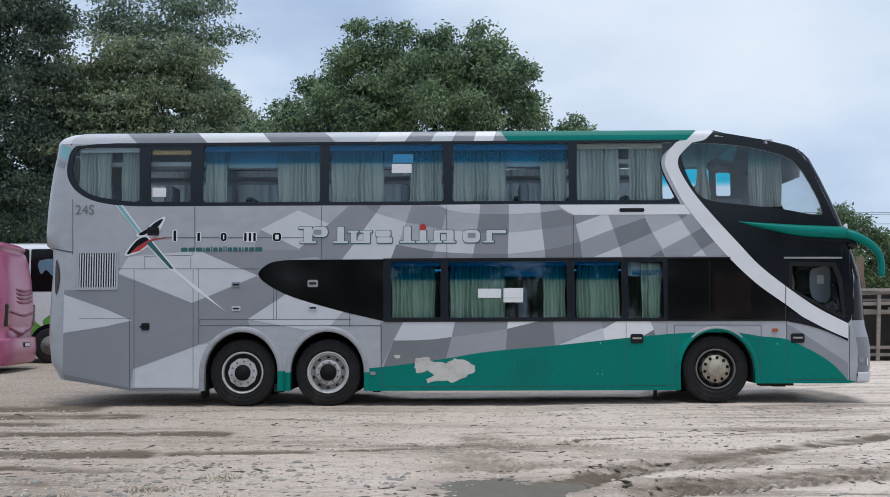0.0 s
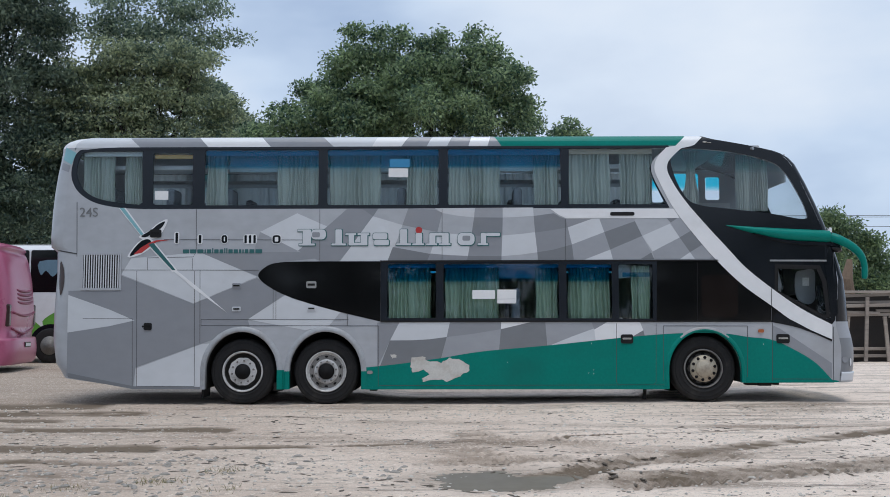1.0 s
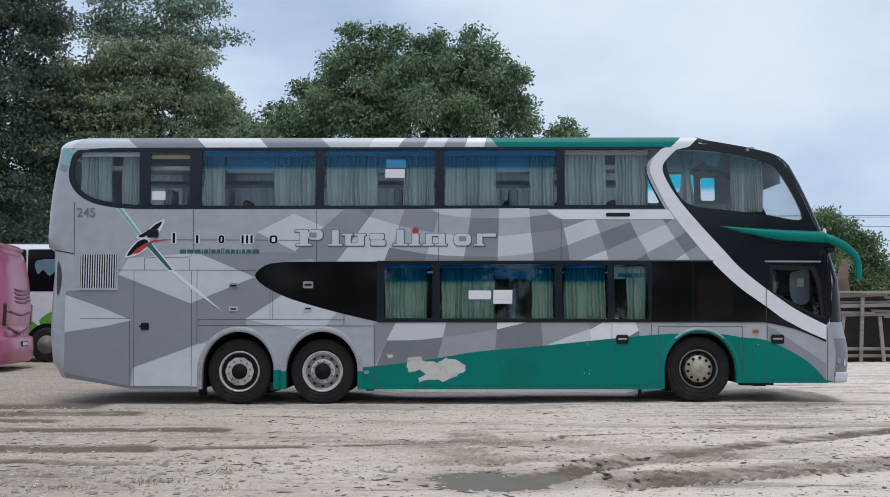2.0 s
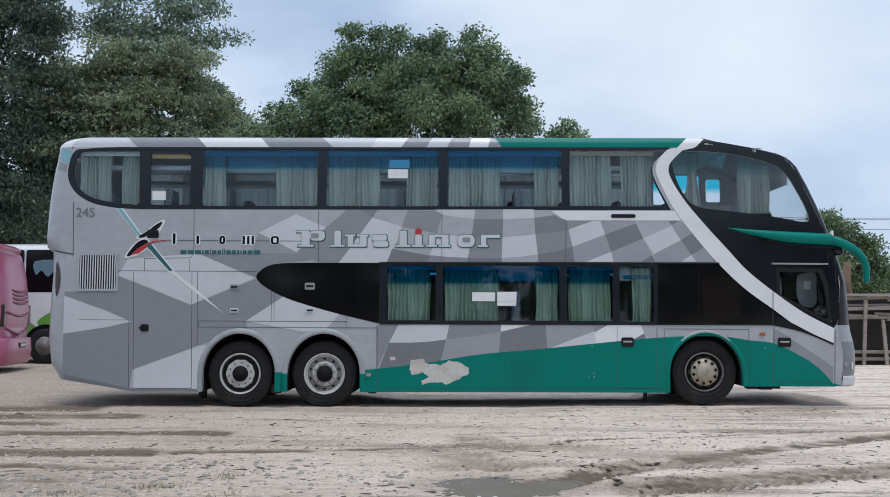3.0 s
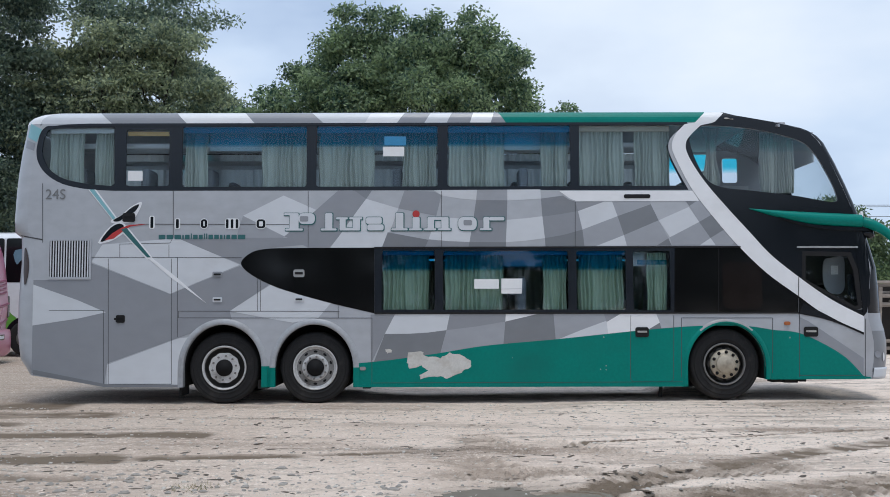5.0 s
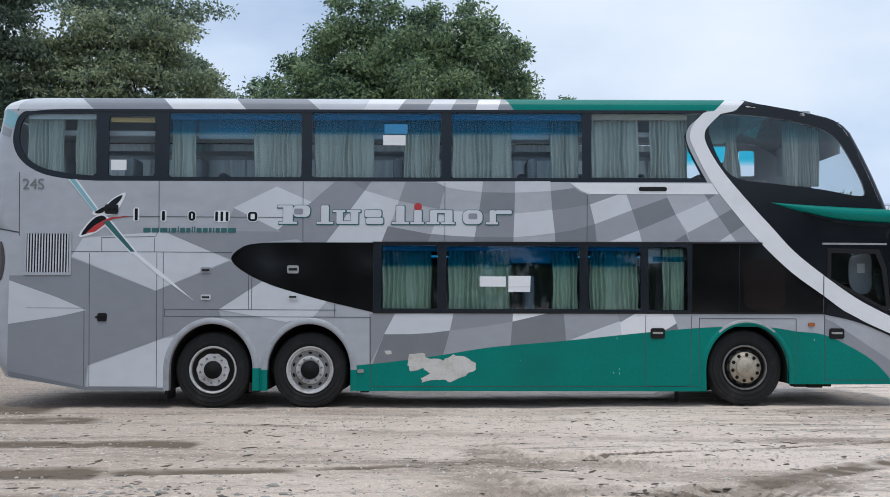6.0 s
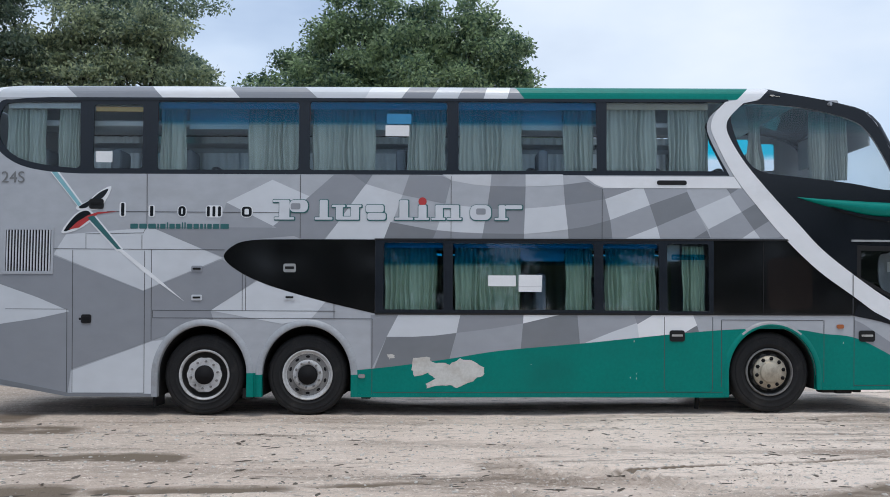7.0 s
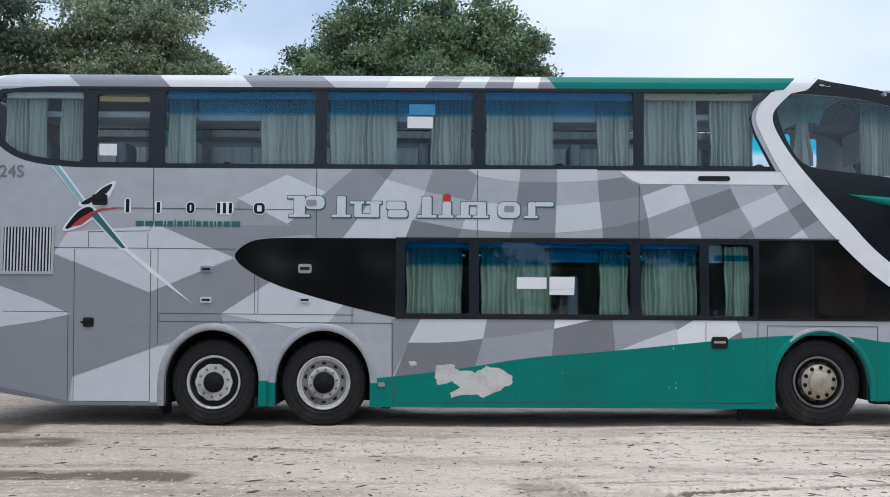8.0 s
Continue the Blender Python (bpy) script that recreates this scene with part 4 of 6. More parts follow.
# engine grille
gx0, gz0 = (-3.799, 1.751)
gx1, gz1 = (-3.172, 2.335)
grille = new("engine_grille")
grille.parent = bus
part("grille_frame", plate([rounded(gx0, gz0, gx1, gz1, 0.01), rounded(gx0 + 0.03, gz0 + 0.035, gx1 - 0.03, gz1 - 0.03, 0.008)], 0.014, 0.014), M_SILVER, grille)
part("grille_back", plate([[(gx0 + 0.02, gz0 + 0.02), (gx1 - 0.02, gz0 + 0.02), (gx1 - 0.02, gz1 - 0.02), (gx0 + 0.02, gz1 - 0.02)]], 0.003, 0.002), M_RUBBER, grille)
n_slat = 15
for k in range(n_slat):
    cx = gx0 + 0.03 + (gx1 - gx0 - 0.06) * (k + 0.5) / n_slat
    part("slat", plate([[(cx - 0.008, gz0 + 0.03), (cx + 0.008, gz0 + 0.03), (cx + 0.008, gz1 - 0.025), (cx - 0.008, gz1 - 0.025)]], 0.012, 0.008), M_LIGHT, grille)


def latch(cx, cz, w, h, plate_mat, grip_mat, sunk=True):
    ob = part("latch", plate([rounded(cx - w, cz - h, cx + w, cz + h, h * 0.45)], 0.016, 0.014), plate_mat, bus, "flush locker latch")
    lo, hi = (0.30, 0.35) if h < 0.06 else (0.10, 0.28)
    part("grip", plate([rounded(cx - w * 0.72, cz - h * lo, cx + w * 0.72, cz + h * hi, h * 0.12)], 0.024, 0.01), grip_mat, ob)
    return ob


latch(-1.374, 1.819, 0.068, 0.038, M_MIDG, M_RUBBER)
latch(-1.370, 1.459, 0.066, 0.036, M_LIGHT, M_RUBBER)
latch(-0.213, 1.832, 0.078, 0.054, M_CHROME, M_RUBBER)
latch(-0.210, 1.464, 0.066, 0.036, M_LIGHT, M_RUBBER)
latch(4.654, 0.988, 0.095, 0.070, M_RUBBER, M_CHROME)
latch(7.046, 0.989, 0.100, 0.070, M_RUBBER, M_CHROME)
latch(-2.649, 2.635, 0.090, 0.064, M_RUBBER, M_HUBDARK)
latch(-2.742, 1.191, 0.062, 0.055, M_RUBBER, M_HUBDARK)
part("drain_cap", plate([disc(-2.820, 1.191, 0.016, 12)], 0.006, 0.006), M_RUBBER, bus)
part("side_marker_lamp", plate([rounded(6.669, 1.083, 6.755, 1.134, 0.02)], 0.02, 0.02), M_ORANGE, bus, "amber side marker lamp")
part("side_marker_lamp", plate([rounded(0.658, 0.459, 0.743, 0.509, 0.02)], 0.02, 0.02), M_LENS, bus, "small grey side marker lamp")

# peeled paint
rnd = random.Random(4)


def ragged(points, amount=0.012, n=4):
    out = []
    for (x0, z0), (x1, z1) in zip(points, points[1:] + points[:1]):
        for k in range(n):
            t = k / n
            out.append((x0 + (x1 - x0) * t + rnd.uniform(-amount, amount), z0 + (z1 - z0) * t + rnd.uniform(-amount, amount)))
    return out


part("peeled_patch", plate([ragged([(1.347, 0.719), (1.552, 0.718), (1.560, 0.659), (1.790, 0.633), (1.918, 0.700), (2.105, 0.666), (2.240, 0.590), (2.214, 0.497), (2.086, 0.430), (1.891, 0.337), (1.763, 0.371), (1.517, 0.338), (1.509, 0.397), (1.628, 0.464), (1.534, 0.515), (1.364, 0.482), (1.330, 0.567)])], 0.0052, 0.003), M_PEEL, bus, "bare pale patch where teal film has peeled away")
part("peeled_patch", plate([ragged([(1.007, 0.754), (1.100, 0.753), (1.109, 0.711), (1.041, 0.694)], 0.008)], 0.0052, 0.003), M_PEEL, bus)
for cx, cz, r in ((4.111, 0.922, 0.012), (4.139, 0.517, 0.009), (4.138, 0.458, 0.011), (4.062, 0.467, 0.008), (6.748, 0.906, 0.010), (2.818, 0.630, 0.006), (5.288, 0.539, 0.02)):
    part("paint_chip", plate([ragged([(cx - r * 0.35, cz - r), (cx + r * 0.35, cz - r), (cx + r * 0.3, cz + r), (cx - r * 0.35, cz + r)], r * 0.2, 2)], 0.0055, 0.002), M_PEEL, bus)

# swoosh mark: plain shapes in its colours
patch([(-3.239, 3.038), (-3.126, 3.037), (-2.822, 2.636), (-2.856, 2.567)], M_WHITE, 3, "mark_outline")
patch([(-3.222, 3.038), (-3.152, 3.037), (-2.840, 2.628), (-2.874, 2.602)], M_CYAN, 4, "mark_stripe")
patch(smooth([(-2.900, 2.602), (-2.754, 2.671), (-2.634, 2.783), (-2.471, 2.860), (-2.512, 2.721), (-2.630, 2.566), (-2.864, 2.550)], True, 3), M_WHITE, 3, "mark_outline")
patch(smooth([(-2.865, 2.602), (-2.719, 2.688), (-2.617, 2.774), (-2.505, 2.825), (-2.572, 2.713), (-2.702, 2.662), (-2.761, 2.593), (-2.839, 2.576)], True, 3), M_MASK, 5, "mark_wing")
patch(smooth([(-3.084, 2.274), (-2.924, 2.498), (-2.769, 2.567), (-2.663, 2.480), (-2.765, 2.376), (-2.920, 2.291)], True, 3), M_WHITE, 3, "mark_outline")
patch(smooth([(-3.050, 2.291), (-2.906, 2.489), (-2.777, 2.549), (-2.716, 2.497), (-2.818, 2.428), (-2.920, 2.334)], True, 3), M_MASK, 4, "mark_wing")
patch([(-2.989, 2.308), (-2.879, 2.411), (-2.750, 2.489), (-2.630, 2.531), (-2.387, 2.539), (-2.629, 2.505), (-2.740, 2.428), (-2.860, 2.334)], M_RED, 5, "mark_wing")
patch([(-2.784, 2.463), (-2.664, 2.497), (-2.301, 2.064), (-2.378, 2.030)], M_WHITE, 3, "mark_outline")
patch([(-2.758, 2.463), (-2.681, 2.488), (-2.327, 2.064), (-2.379, 2.064)], M_TEALDARK, 6, "mark_stripe")
patch([(-2.379, 2.064), (-2.318, 2.064), (-1.986, 1.804), (-1.524, 1.409), (-2.029, 1.770)], M_WHITE, 4, "mark_stripe")

# words of the mark: plain bars in their colours
for box_px, r in (((-2.369, 2.461, -2.268, 2.668), 0.03), ((-2.005, 2.459, -1.904, 2.632), 0.03), ((-1.642, 2.458, -1.506, 2.630), 0.06), ((-1.287, 2.456, -1.056, 2.628), 0.04), ((-0.847, 2.454, -0.676, 2.626), 0.06)):
    x0, z0, x1, z1 = box_px
    part("word_bar", plate([rounded(x0 + 0.010, z0 + 0.010, x1 - 0.010, z1 - 0.010, r)], 0.0066, 0.003), M_WHITE, bus)
    if r > 0.05:
        part("word_bar", plate([rounded(x0 + 0.022, z0 + 0.022, x1 - 0.022, z1 - 0.022, r * 0.7), rounded(x0 + 0.058, z0 + 0.05, x1 - 0.058, z1 - 0.05, 0.01)], 0.008, 0.003), M_MASK, bus)
    elif x1 - x0 > 0.2:
        for k in range(3):
            part("word_bar", plate([rounded(x0 + 0.025 + k * 0.070, z0 + 0.022, x0 + 0.062 + k * 0.070, z1 - 0.022, 0.012)], 0.008, 0.003), M_MASK, bus)
    else:
        part("word_bar", plate([rounded(x0 + 0.03, z0 + 0.022, x1 - 0.03, z1 - 0.022, 0.012)], 0.008, 0.003), M_MASK, bus)
wx0, wz0 = (-2.219, 2.322)
wx1, wz1 = (-0.950, 2.385)
xx = wx0
for w in (0.10, 0.10, 0.10, 0.025, 0.07, 0.02, 0.07, 0.06, 0.02, 0.02, 0.07, 0.07, 0.04, 0.025, 0.06, 0.08, 0.11):
    part("word_bar", plate([rounded(xx, wz0, xx + w - 0.004, wz1 + (0.02 if 0.015 < w < 0.022 else 0), 0.008)], 0.0066, 0.003), M_TEALDARK, bus)
    xx += w + 0.0125


bar_level = 0.0


def name_bar(x0, z0, x1, z1, hole=None, r=0.03):
    """A plain pale bar with a dark teal rim and drop edge."""
    global bar_level
    bar_level += 0.0004
    d = 0.015
    part("word_bar", plate([rounded(x0 - d * 0.4, z0 - d, x1 + d, z1 + d * 0.5, r)], 0.0066 + bar_level * 0.2, 0.003), M_TEALDARK, bus)
    loops = [rounded(x0, z0, x1, z1, r * 0.9)]
    part("word_bar", plate(loops, 0.0100 + bar_level * 0.2, 0.003), M_LIGHT, bus)
    if hole:
        part("word_bar", plate([rounded(*hole, 0.02)], 0.0135, 0.003), M_MIDG, bus)


za, zm, zb = 2.442, 2.631, 2.692
for a, b in ((-0.353, -0.224), (0.155, 0.258), (1.160, 1.272)):
    name_bar(a, za, b, zb, None, 0.02)
    name_bar(a - 0.06, za, b + 0.06, za + 0.03, None, 0.012)
name_bar(-0.431, zb - 0.03, -0.310, zb, None, 0.012)
name_bar(-0.224, 2.536, 0.008, zb, (-0.207, 2.571, -0.086, 2.648), 0.07)
for a, b in ((0.361, 0.447), (0.550, 0.653), (1.401, 1.504), (1.615, 1.710), (1.813, 1.916), (2.413, 2.498)):
    name_bar(a, za, b, zm, None, 0.02)
    name_bar(a - 0.05, za if a > 0.636 else zm - 0.03, b + 0.03, za + 0.028 if a > 0.636 else zm, None, 0.012)
name_bar(0.378, za, 0.653, za + 0.04, None, 0.015)
name_bar(1.650, zm - 0.04, 1.898, zm, None, 0.015)
name_bar(2.498, zm - 0.05, 2.712, zm, None, 0.02)
name_bar(0.757, za, 0.989, 2.528, None, 0.03)
name_bar(0.739, 2.536, 0.963, zm, None, 0.03)
name_bar(2.053, za, 2.318, zm, (2.130, 2.510, 2.250, 2.588), 0.08)
part("word_dot", plate([[(x, z + 0.0) for x, z in disc(1.453, 2.676, 0.052, 20)]], 0.0095, 0.004), M_RED, bus)

fleet = bpy.data.curves.new("fleet_mark", "FONT")
fleet.body, fleet.size, fleet.extrude = "24S", 0.205, 0.002
fleet.materials.append(M_NUMBER)
fo = new("fleet_mark", fleet)
fo.parent = bus
fo.matrix_local = pose(*(-3.854, -0.006, 2.902), 90, 0, 0)

# tail: coloured corner patches and lamp
part("corner_patch", plate([[(-4.109, 4.006), (-3.923, 3.908), (-3.997, 3.724), (-4.156, 3.812)]], 0.004, 0.004, bend, END_CUTS), M_CYAN, bus, "pale teal corner patch")
part("corner_patch", plate([[(-4.164, 3.769), (-4.014, 3.706), (-4.037, 3.601), (-4.179, 3.655)]], 0.004, 0.004, bend, END_CUTS), M_MIDG, bus)
part("tail_lamp", plate([smooth([(-4.140, 2.210), (-4.086, 2.106), (-4.064, 1.950), (-4.078, 1.796), (-4.126, 1.675), (-4.157, 1.847), (-4.162, 2.037)], True, 3)], 0.01, 0.012, bend, END_CUTS), M_TAIL, bus, "tall dark tail lamp")
part("panel_seam", plate([[(-4.223, 2.392), (-3.874, 2.330), (-3.874, 2.312), (-4.223, 2.374)]], 0.004, 0.004, bend, END_CUTS), M_SEAM, bus)

# mirror wing, arm and the corner pillar
def bulged(upper, lower, deep, name, mat, label=""):
    """A horizontal fairing: a half-round section between an upper and a lower line in x and z."""
    rows = []
    for (x0, z0), (x1, z1) in zip(smooth(upper, step=5), smooth(lower, step=5)):
        rows.append([(x0 + (x1 - x0) * (1 - math.cos(math.pi * k / 8)) / 2, -0.008 - min(deep, 0.55 * abs(z0 - z1)) * math.sin(math.pi * k / 8), z0 + (z1 - z0) * (1 - math.cos(math.pi * k / 8)) / 2) for k in range(9)])
    return part(name, loft(rows), mat, bus, label, True)


bulged([(6.205, 2.745), (6.546, 2.720), (7.14, 2.685), (7.60, 2.664), (7.80, 2.652)], [(6.21, 2.738), (6.60, 2.622), (7.05, 2.522), (7.45, 2.488), (7.80, 2.470)], 0.085, "mirror_wing", M_TEAL, "teal wing leading to the door mirror")
bulged([(7.06, 2.668), (7.30, 2.668), (7.60, 2.652), (7.77, 2.64)], [(7.07, 2.662), (7.30, 2.59), (7.60, 2.545), (7.77, 2.53)], 0.14, "wing_ridge", M_TEAL)
part("wing_underside", plate([smooth([(6.627, 2.612), (7.091, 2.510), (7.472, 2.480), (7.938, 2.460), (7.944, 2.410), (7.724, 2.420), (7.386, 2.435), (7.006, 2.490)], True, 3)], 0.045, 0.04), M_MASK, bus)
arm = tube(smooth([(7.72, 0.06, 2.565), (7.84, -0.02, 2.545), (7.941, -0.08, 2.497), (8.122, -0.10, 2.386), (8.235, -0.12, 2.25), (8.279, -0.12, 2.088), (8.272, -0.12, 1.902)], step=3),
           [0.066, 0.070, 0.072, 0.073, 0.073, 0.072, 0.070, 0.068, 0.066, 0.063, 0.060, 0.057, 0.054, 0.051, 0.049, 0.048, 0.047, 0.046, 0.038], 12)
part("mirror_arm", arm, M_TEAL, bus, "curved teal mirror arm", True)
part("arm_collar", tube([(7.765, 0.03, 2.56), (7.835, -0.02, 2.545)], [0.080, 0.080], 14), M_MASK, bus, "black collar on the mirror arm", True)
part("mirror_pod", tube([(7.843, 0.05, 2.396), (7.944, 0.02, 2.379), (7.976, 0.02, 2.327)], [0.06, 0.07, 0.03], 12), M_MASK, bus, smooth=True)
part("roof_marker", tube([(7.868, 0.15, 2.636), (7.888, 0.15, 2.713)], [0.04, 0.02], 8), M_WHITE, bus)
part("cab_pillar", plate([[(7.750, 2.636), (7.851, 2.619), (7.866, 2.311), (7.882, 1.799), (7.901, 1.375), (7.788, 1.257), (7.767, 1.630), (7.716, 2.140)]], 0.010, 0.010, bend, NOSE_CUTS), M_MASK, bus)

# cab and what stands in it
part("driver_seat", box(box(bmesh.new(), 6.72, 0.35, 1.0, 7.15, 0.85, 1.28, 0.05), 6.68, 0.37, 1.2, 6.82, 0.83, 1.95, 0.05), M_SEAT, bus)
part("steering_wheel", lathe([(0.22, -0.015), (0.235, 0.0), (0.22, 0.015), (0.205, 0.0), (0.22, -0.015)], 28, None, (7.45, 0.6, 1.45)), M_RUBBER, bus)
part("dashboard", box(bmesh.new(), 7.35, 0.12, 1.05, 7.75, 2.3, 1.38, 0.06), M_LINING, bus)
part("cab_floor", box(bmesh.new(), 6.45, 0.05, 0.80, 7.7, WIDE - 0.05, 0.86), M_LINING, bus)
part("cab_mirror", plate([smooth([(7.620, 1.800), (7.720, 1.757), (7.757, 1.587), (7.734, 1.418), (7.660, 1.460), (7.623, 1.630)], True, 3)], -0.06, 0.03), M_MASK, bus)
part("cab_window_frame", plate([clip_flat([(6.953, 2.135), (7.647, 2.115), (7.741, 1.868), (7.782, 1.325), (7.705, 1.291), (6.940, 1.701)]), clip_flat([(7.002, 2.067), (7.595, 2.056), (7.673, 1.851), (7.724, 1.359), (7.681, 1.350), (6.992, 1.726)])], 0.005, 0.02), M_RUBBER, bus)

# papers on the panes
part("paper_notice", plate([[(0.979, 3.511), (1.282, 3.509), (1.282, 3.648), (0.979, 3.650)]], -0.008, 0.003), M_PAPER, bus, "white paper notice")
part("paper_notice", plate([[(0.997, 3.668), (1.308, 3.666), (1.308, 3.797), (0.996, 3.799)]], -0.008, 0.003), material("blue_card", (0.03, 0.22, 0.42), 0.6), bus, "blue card notice")
part("paper_notice", plate([[(-2.676, 3.166), (-2.468, 3.164), (-2.470, 3.304), (-2.679, 3.305)]], -0.008, 0.003), M_PAPER, bus, "white paper notice")
part("paper_notice", plate([[(2.280, 1.608), (2.630, 1.607), (2.631, 1.743), (2.281, 1.745)]], -0.008, 0.003), M_PAPER, bus, "white paper notice")
part("paper_notice", plate([[(2.664, 1.538), (2.954, 1.537), (2.964, 1.751), (2.666, 1.752)]], -0.008, 0.003), M_PAPER, bus, "white paper notice")
part("paper_fold", plate([[(2.664, 1.607), (2.963, 1.614), (2.963, 1.605), (2.664, 1.598)]], -0.006, 0.002), M_LINING, bus)
part("header_trim", plate([[(-2.698, 3.821), (-2.105, 3.817), (-2.106, 3.879), (-2.699, 3.883)]], -0.04, 0.02), material("ochre_trim", (0.50, 0.33, 0.13), 0.7), bus, "ochre header trim")
for x0, x1, z0, z1, mat in ((-3.808, -2.900, 3.858, 3.93, M_TRIM_BACKER), (-1.89, -0.12, 3.858, 3.95, M_TRIM_BACKER), (0.03, 1.76, 3.858, 3.95, M_TRIM_BACKER), (1.91, 3.66, 3.858, 3.95, M_TRIM_BACKER), (3.80, 5.10, 3.868, 3.95, M_HEADER),
                            (0.975, 1.71, 2.09, 2.155, M_TRIM_BACKER), (1.845, 3.61, 2.09, 2.148, M_TRIM_BACKER), (3.74, 4.43, 2.09, 2.144, M_TRIM_BACKER)):
    part("header_trim", plate([[(x0, z0), (x1, z0), (x1, z1), (x0, z1)]], -0.045, 0.02), mat, bus)
part("luggage_rack", box(bmesh.new(), -3.8, 0.20, 3.66, 5.2, 0.62, 3.74, 0.02), M_LIGHT, bus)
part("luggage_rack", box(bmesh.new(), -3.8, WIDE - 0.62, 3.66, 5.2, WIDE - 0.20, 3.74, 0.02), M_LIGHT, bus)


def seat(x, y, z0):
    bm = box(bmesh.new(), x, y, z0 + 0.38, x + 0.46, y + 0.46, z0 + 0.52, 0.05)
    v0 = len(bm.verts)
    box(bm, x - 0.10, y + 0.01, z0 + 0.42, x + 0.04, y + 0.45, z0 + 1.02, 0.05)
    box(bm, x + 0.05, y + 0.1, z0, x + 0.38, y + 0.36, z0 + 0.38)
    part("seat", bm, M_SEAT, bus, "dark fabric coach seat")


for k in range(11):
    for y in (0.22, 1.75):
        seat(-3.4 + 0.92 * k, y, 2.36)
for k in range(4):
    for y in (0.22, 1.75):
        seat(1.1 + 0.95 * k, y, 0.76)
# far windows
for lp in PANES_UP[2:5] + PANES_LOW:
    g = part("window_pane", plate([lp], -WIDE + 0.02, 0.006), G_FAR, bus)
    g.visible_shadow = False
part("window_surround", plate([clip_flat(BAND_UP)] + [clip_flat(p) for p in PANES_UP], -WIDE + 0.03, 0.03), M_RUBBER, bus)
part("window_surround", plate([BAND_LOW] + PANES_LOW, -WIDE + 0.03, 0.03), M_RUBBER, bus)
for lo, lp in ((3.56, FAR_PANES[0]), (3.56, FAR_PANES[1]), (3.62, PANES_UP[1])):
    ob = part("shade_film", plate([strip_of(lp, lo)], -WIDE + 0.045, 0.005), G_BLUE_FAR, bus)
    ob.visible_shadow = False
part("mud_flap", box(bmesh.new(), -1.919, 0.10, 0.09, -1.919 + 0.03, 0.5, 0.30), M_RUBBER, bus)
part("jack_stub", tube([(4.986, 0.3, 0.30), (4.986 - 0.02, 0.3, 0.05)], 0.03), M_UNDER, bus)
part("front_fog_lamp", plate([disc(7.986, 0.666, 0.045, 16)], 0.012, 0.02, bend), M_MIDG, bus)
part("head_lamp", plate([smooth([(8.086, 0.690), (8.106, 0.660), (8.104, 0.590), (8.084, 0.570), (8.078, 0.633)], True, 3)], 0.012, 0.02, bend, NOSE_CUTS), M_WHITE, bus, "narrow pale head lamp")
part("wall_lining", box(bmesh.new(), 5.3, WIDE - 0.10, 2.37, 7.0, WIDE - 0.05, 3.38), M_LINING, bus)
# Blind across the top of the upper windscreen.
part("windscreen_blocker", box(bmesh.new(), 7.16, 0.06, 3.42, 7.18, WIDE - 0.15, 3.86, 0.004), M_LINING, bus)

part("roof_marker_lamp", tube([(6.630, 0.02, 3.938), (6.655, -0.03, 3.938)], 0.025, 8), M_LENS, bus, "small pale roof marker lamp")
for cx, cz in ((5.913, 4.047), (5.981, 4.038)):
    part("paint_chip", plate([ragged([(cx - 0.03, cz - 0.006), (cx + 0.03, cz - 0.008), (cx + 0.03, cz + 0.004), (cx - 0.03, cz + 0.006)], 0.006, 3)], 0.012, 0.01), M_PEEL, bus)

# Grey panel added in place of the bright view through the windscreen.
part("sun_visor", plate([smooth([(7.404, 2.003), (7.51, 2.055), (7.69, 2.06), (7.70, 1.80), (7.69, 1.60), (7.60, 1.52), (7.451, 1.567), (7.387, 1.724)], True, 3)], -0.35, 0.02), M_SOFT, bus)
# Unseen dark panel added to block bright sky through the lower windscreen.
part("windscreen_blocker", box(bmesh.new(), 7.86, 0.30, 1.30, 7.88, WIDE - 0.30, 2.24, 0.004), M_RUBBER, bus)
part("paper_notice", plate([[(7.50, 1.81), (7.604, 1.81), (7.608, 1.94), (7.504, 1.94)]], -0.345, 0.004), M_PAPER, bus)

part("inspection_panel", plate([rounded(5.813, 1.315, 6.372, 1.976, 0.10)], 0.0056, 0.003), material("brown_black_film", (0.007, 0.004, 0.004), 0.14, 0.0, 0.2, 3, 20, spec=0.4), bus, "faint brown-black rounded panel")
for x0, w, z in ((6.512, 0.16, 0.30), (6.697, 0.20, 0.29), (6.915, 0.10, 0.305), (0.684, 0.12, 0.22), (-0.808, 0.14, 0.22)):
    part("bracket", box(bmesh.new(), x0, 0.12, z - 0.03, x0 + w, 0.30, z + 0.10, 0.01), M_UNDER, bus)


# ---------------------------------------------------------------- other vehicles and the yard
M_PINK = material("pink_paint", (0.36, 0.085, 0.165), 0.3, 0.0, 0.08, 1.5, 20, 0.0, (0.30, 0.085, 0.15), 0.62, 0.3)
M_PINKD = material("deep_pink_paint", (0.22, 0.045, 0.09), 0.4, 0.0, 0.08, 1.5, 20)
M_GREEN = material("lime_green_paint", (0.13, 0.36, 0.06), 0.35, 0.0, 0.08, 1.5, 20)
M_WOOD = material("weathered_timber", (0.27, 0.235, 0.205), 0.85, 0.0, 0.25, 2.0, 30, 0.5, (0.16, 0.13, 0.11), 0.56, stretch=(0.6, 6, 6), each=0.25)
M_PEN_SHADE = material("pen_shade_sheet", (0.018, 0.015, 0.014), 0.85, 0.1, 0.3, 2, 25, 0.3, (0.035, 0.025, 0.02), 0.55)
M_CABLE = material("cable", (0.03, 0.03, 0.032), 0.7, 0.0, 0.1)
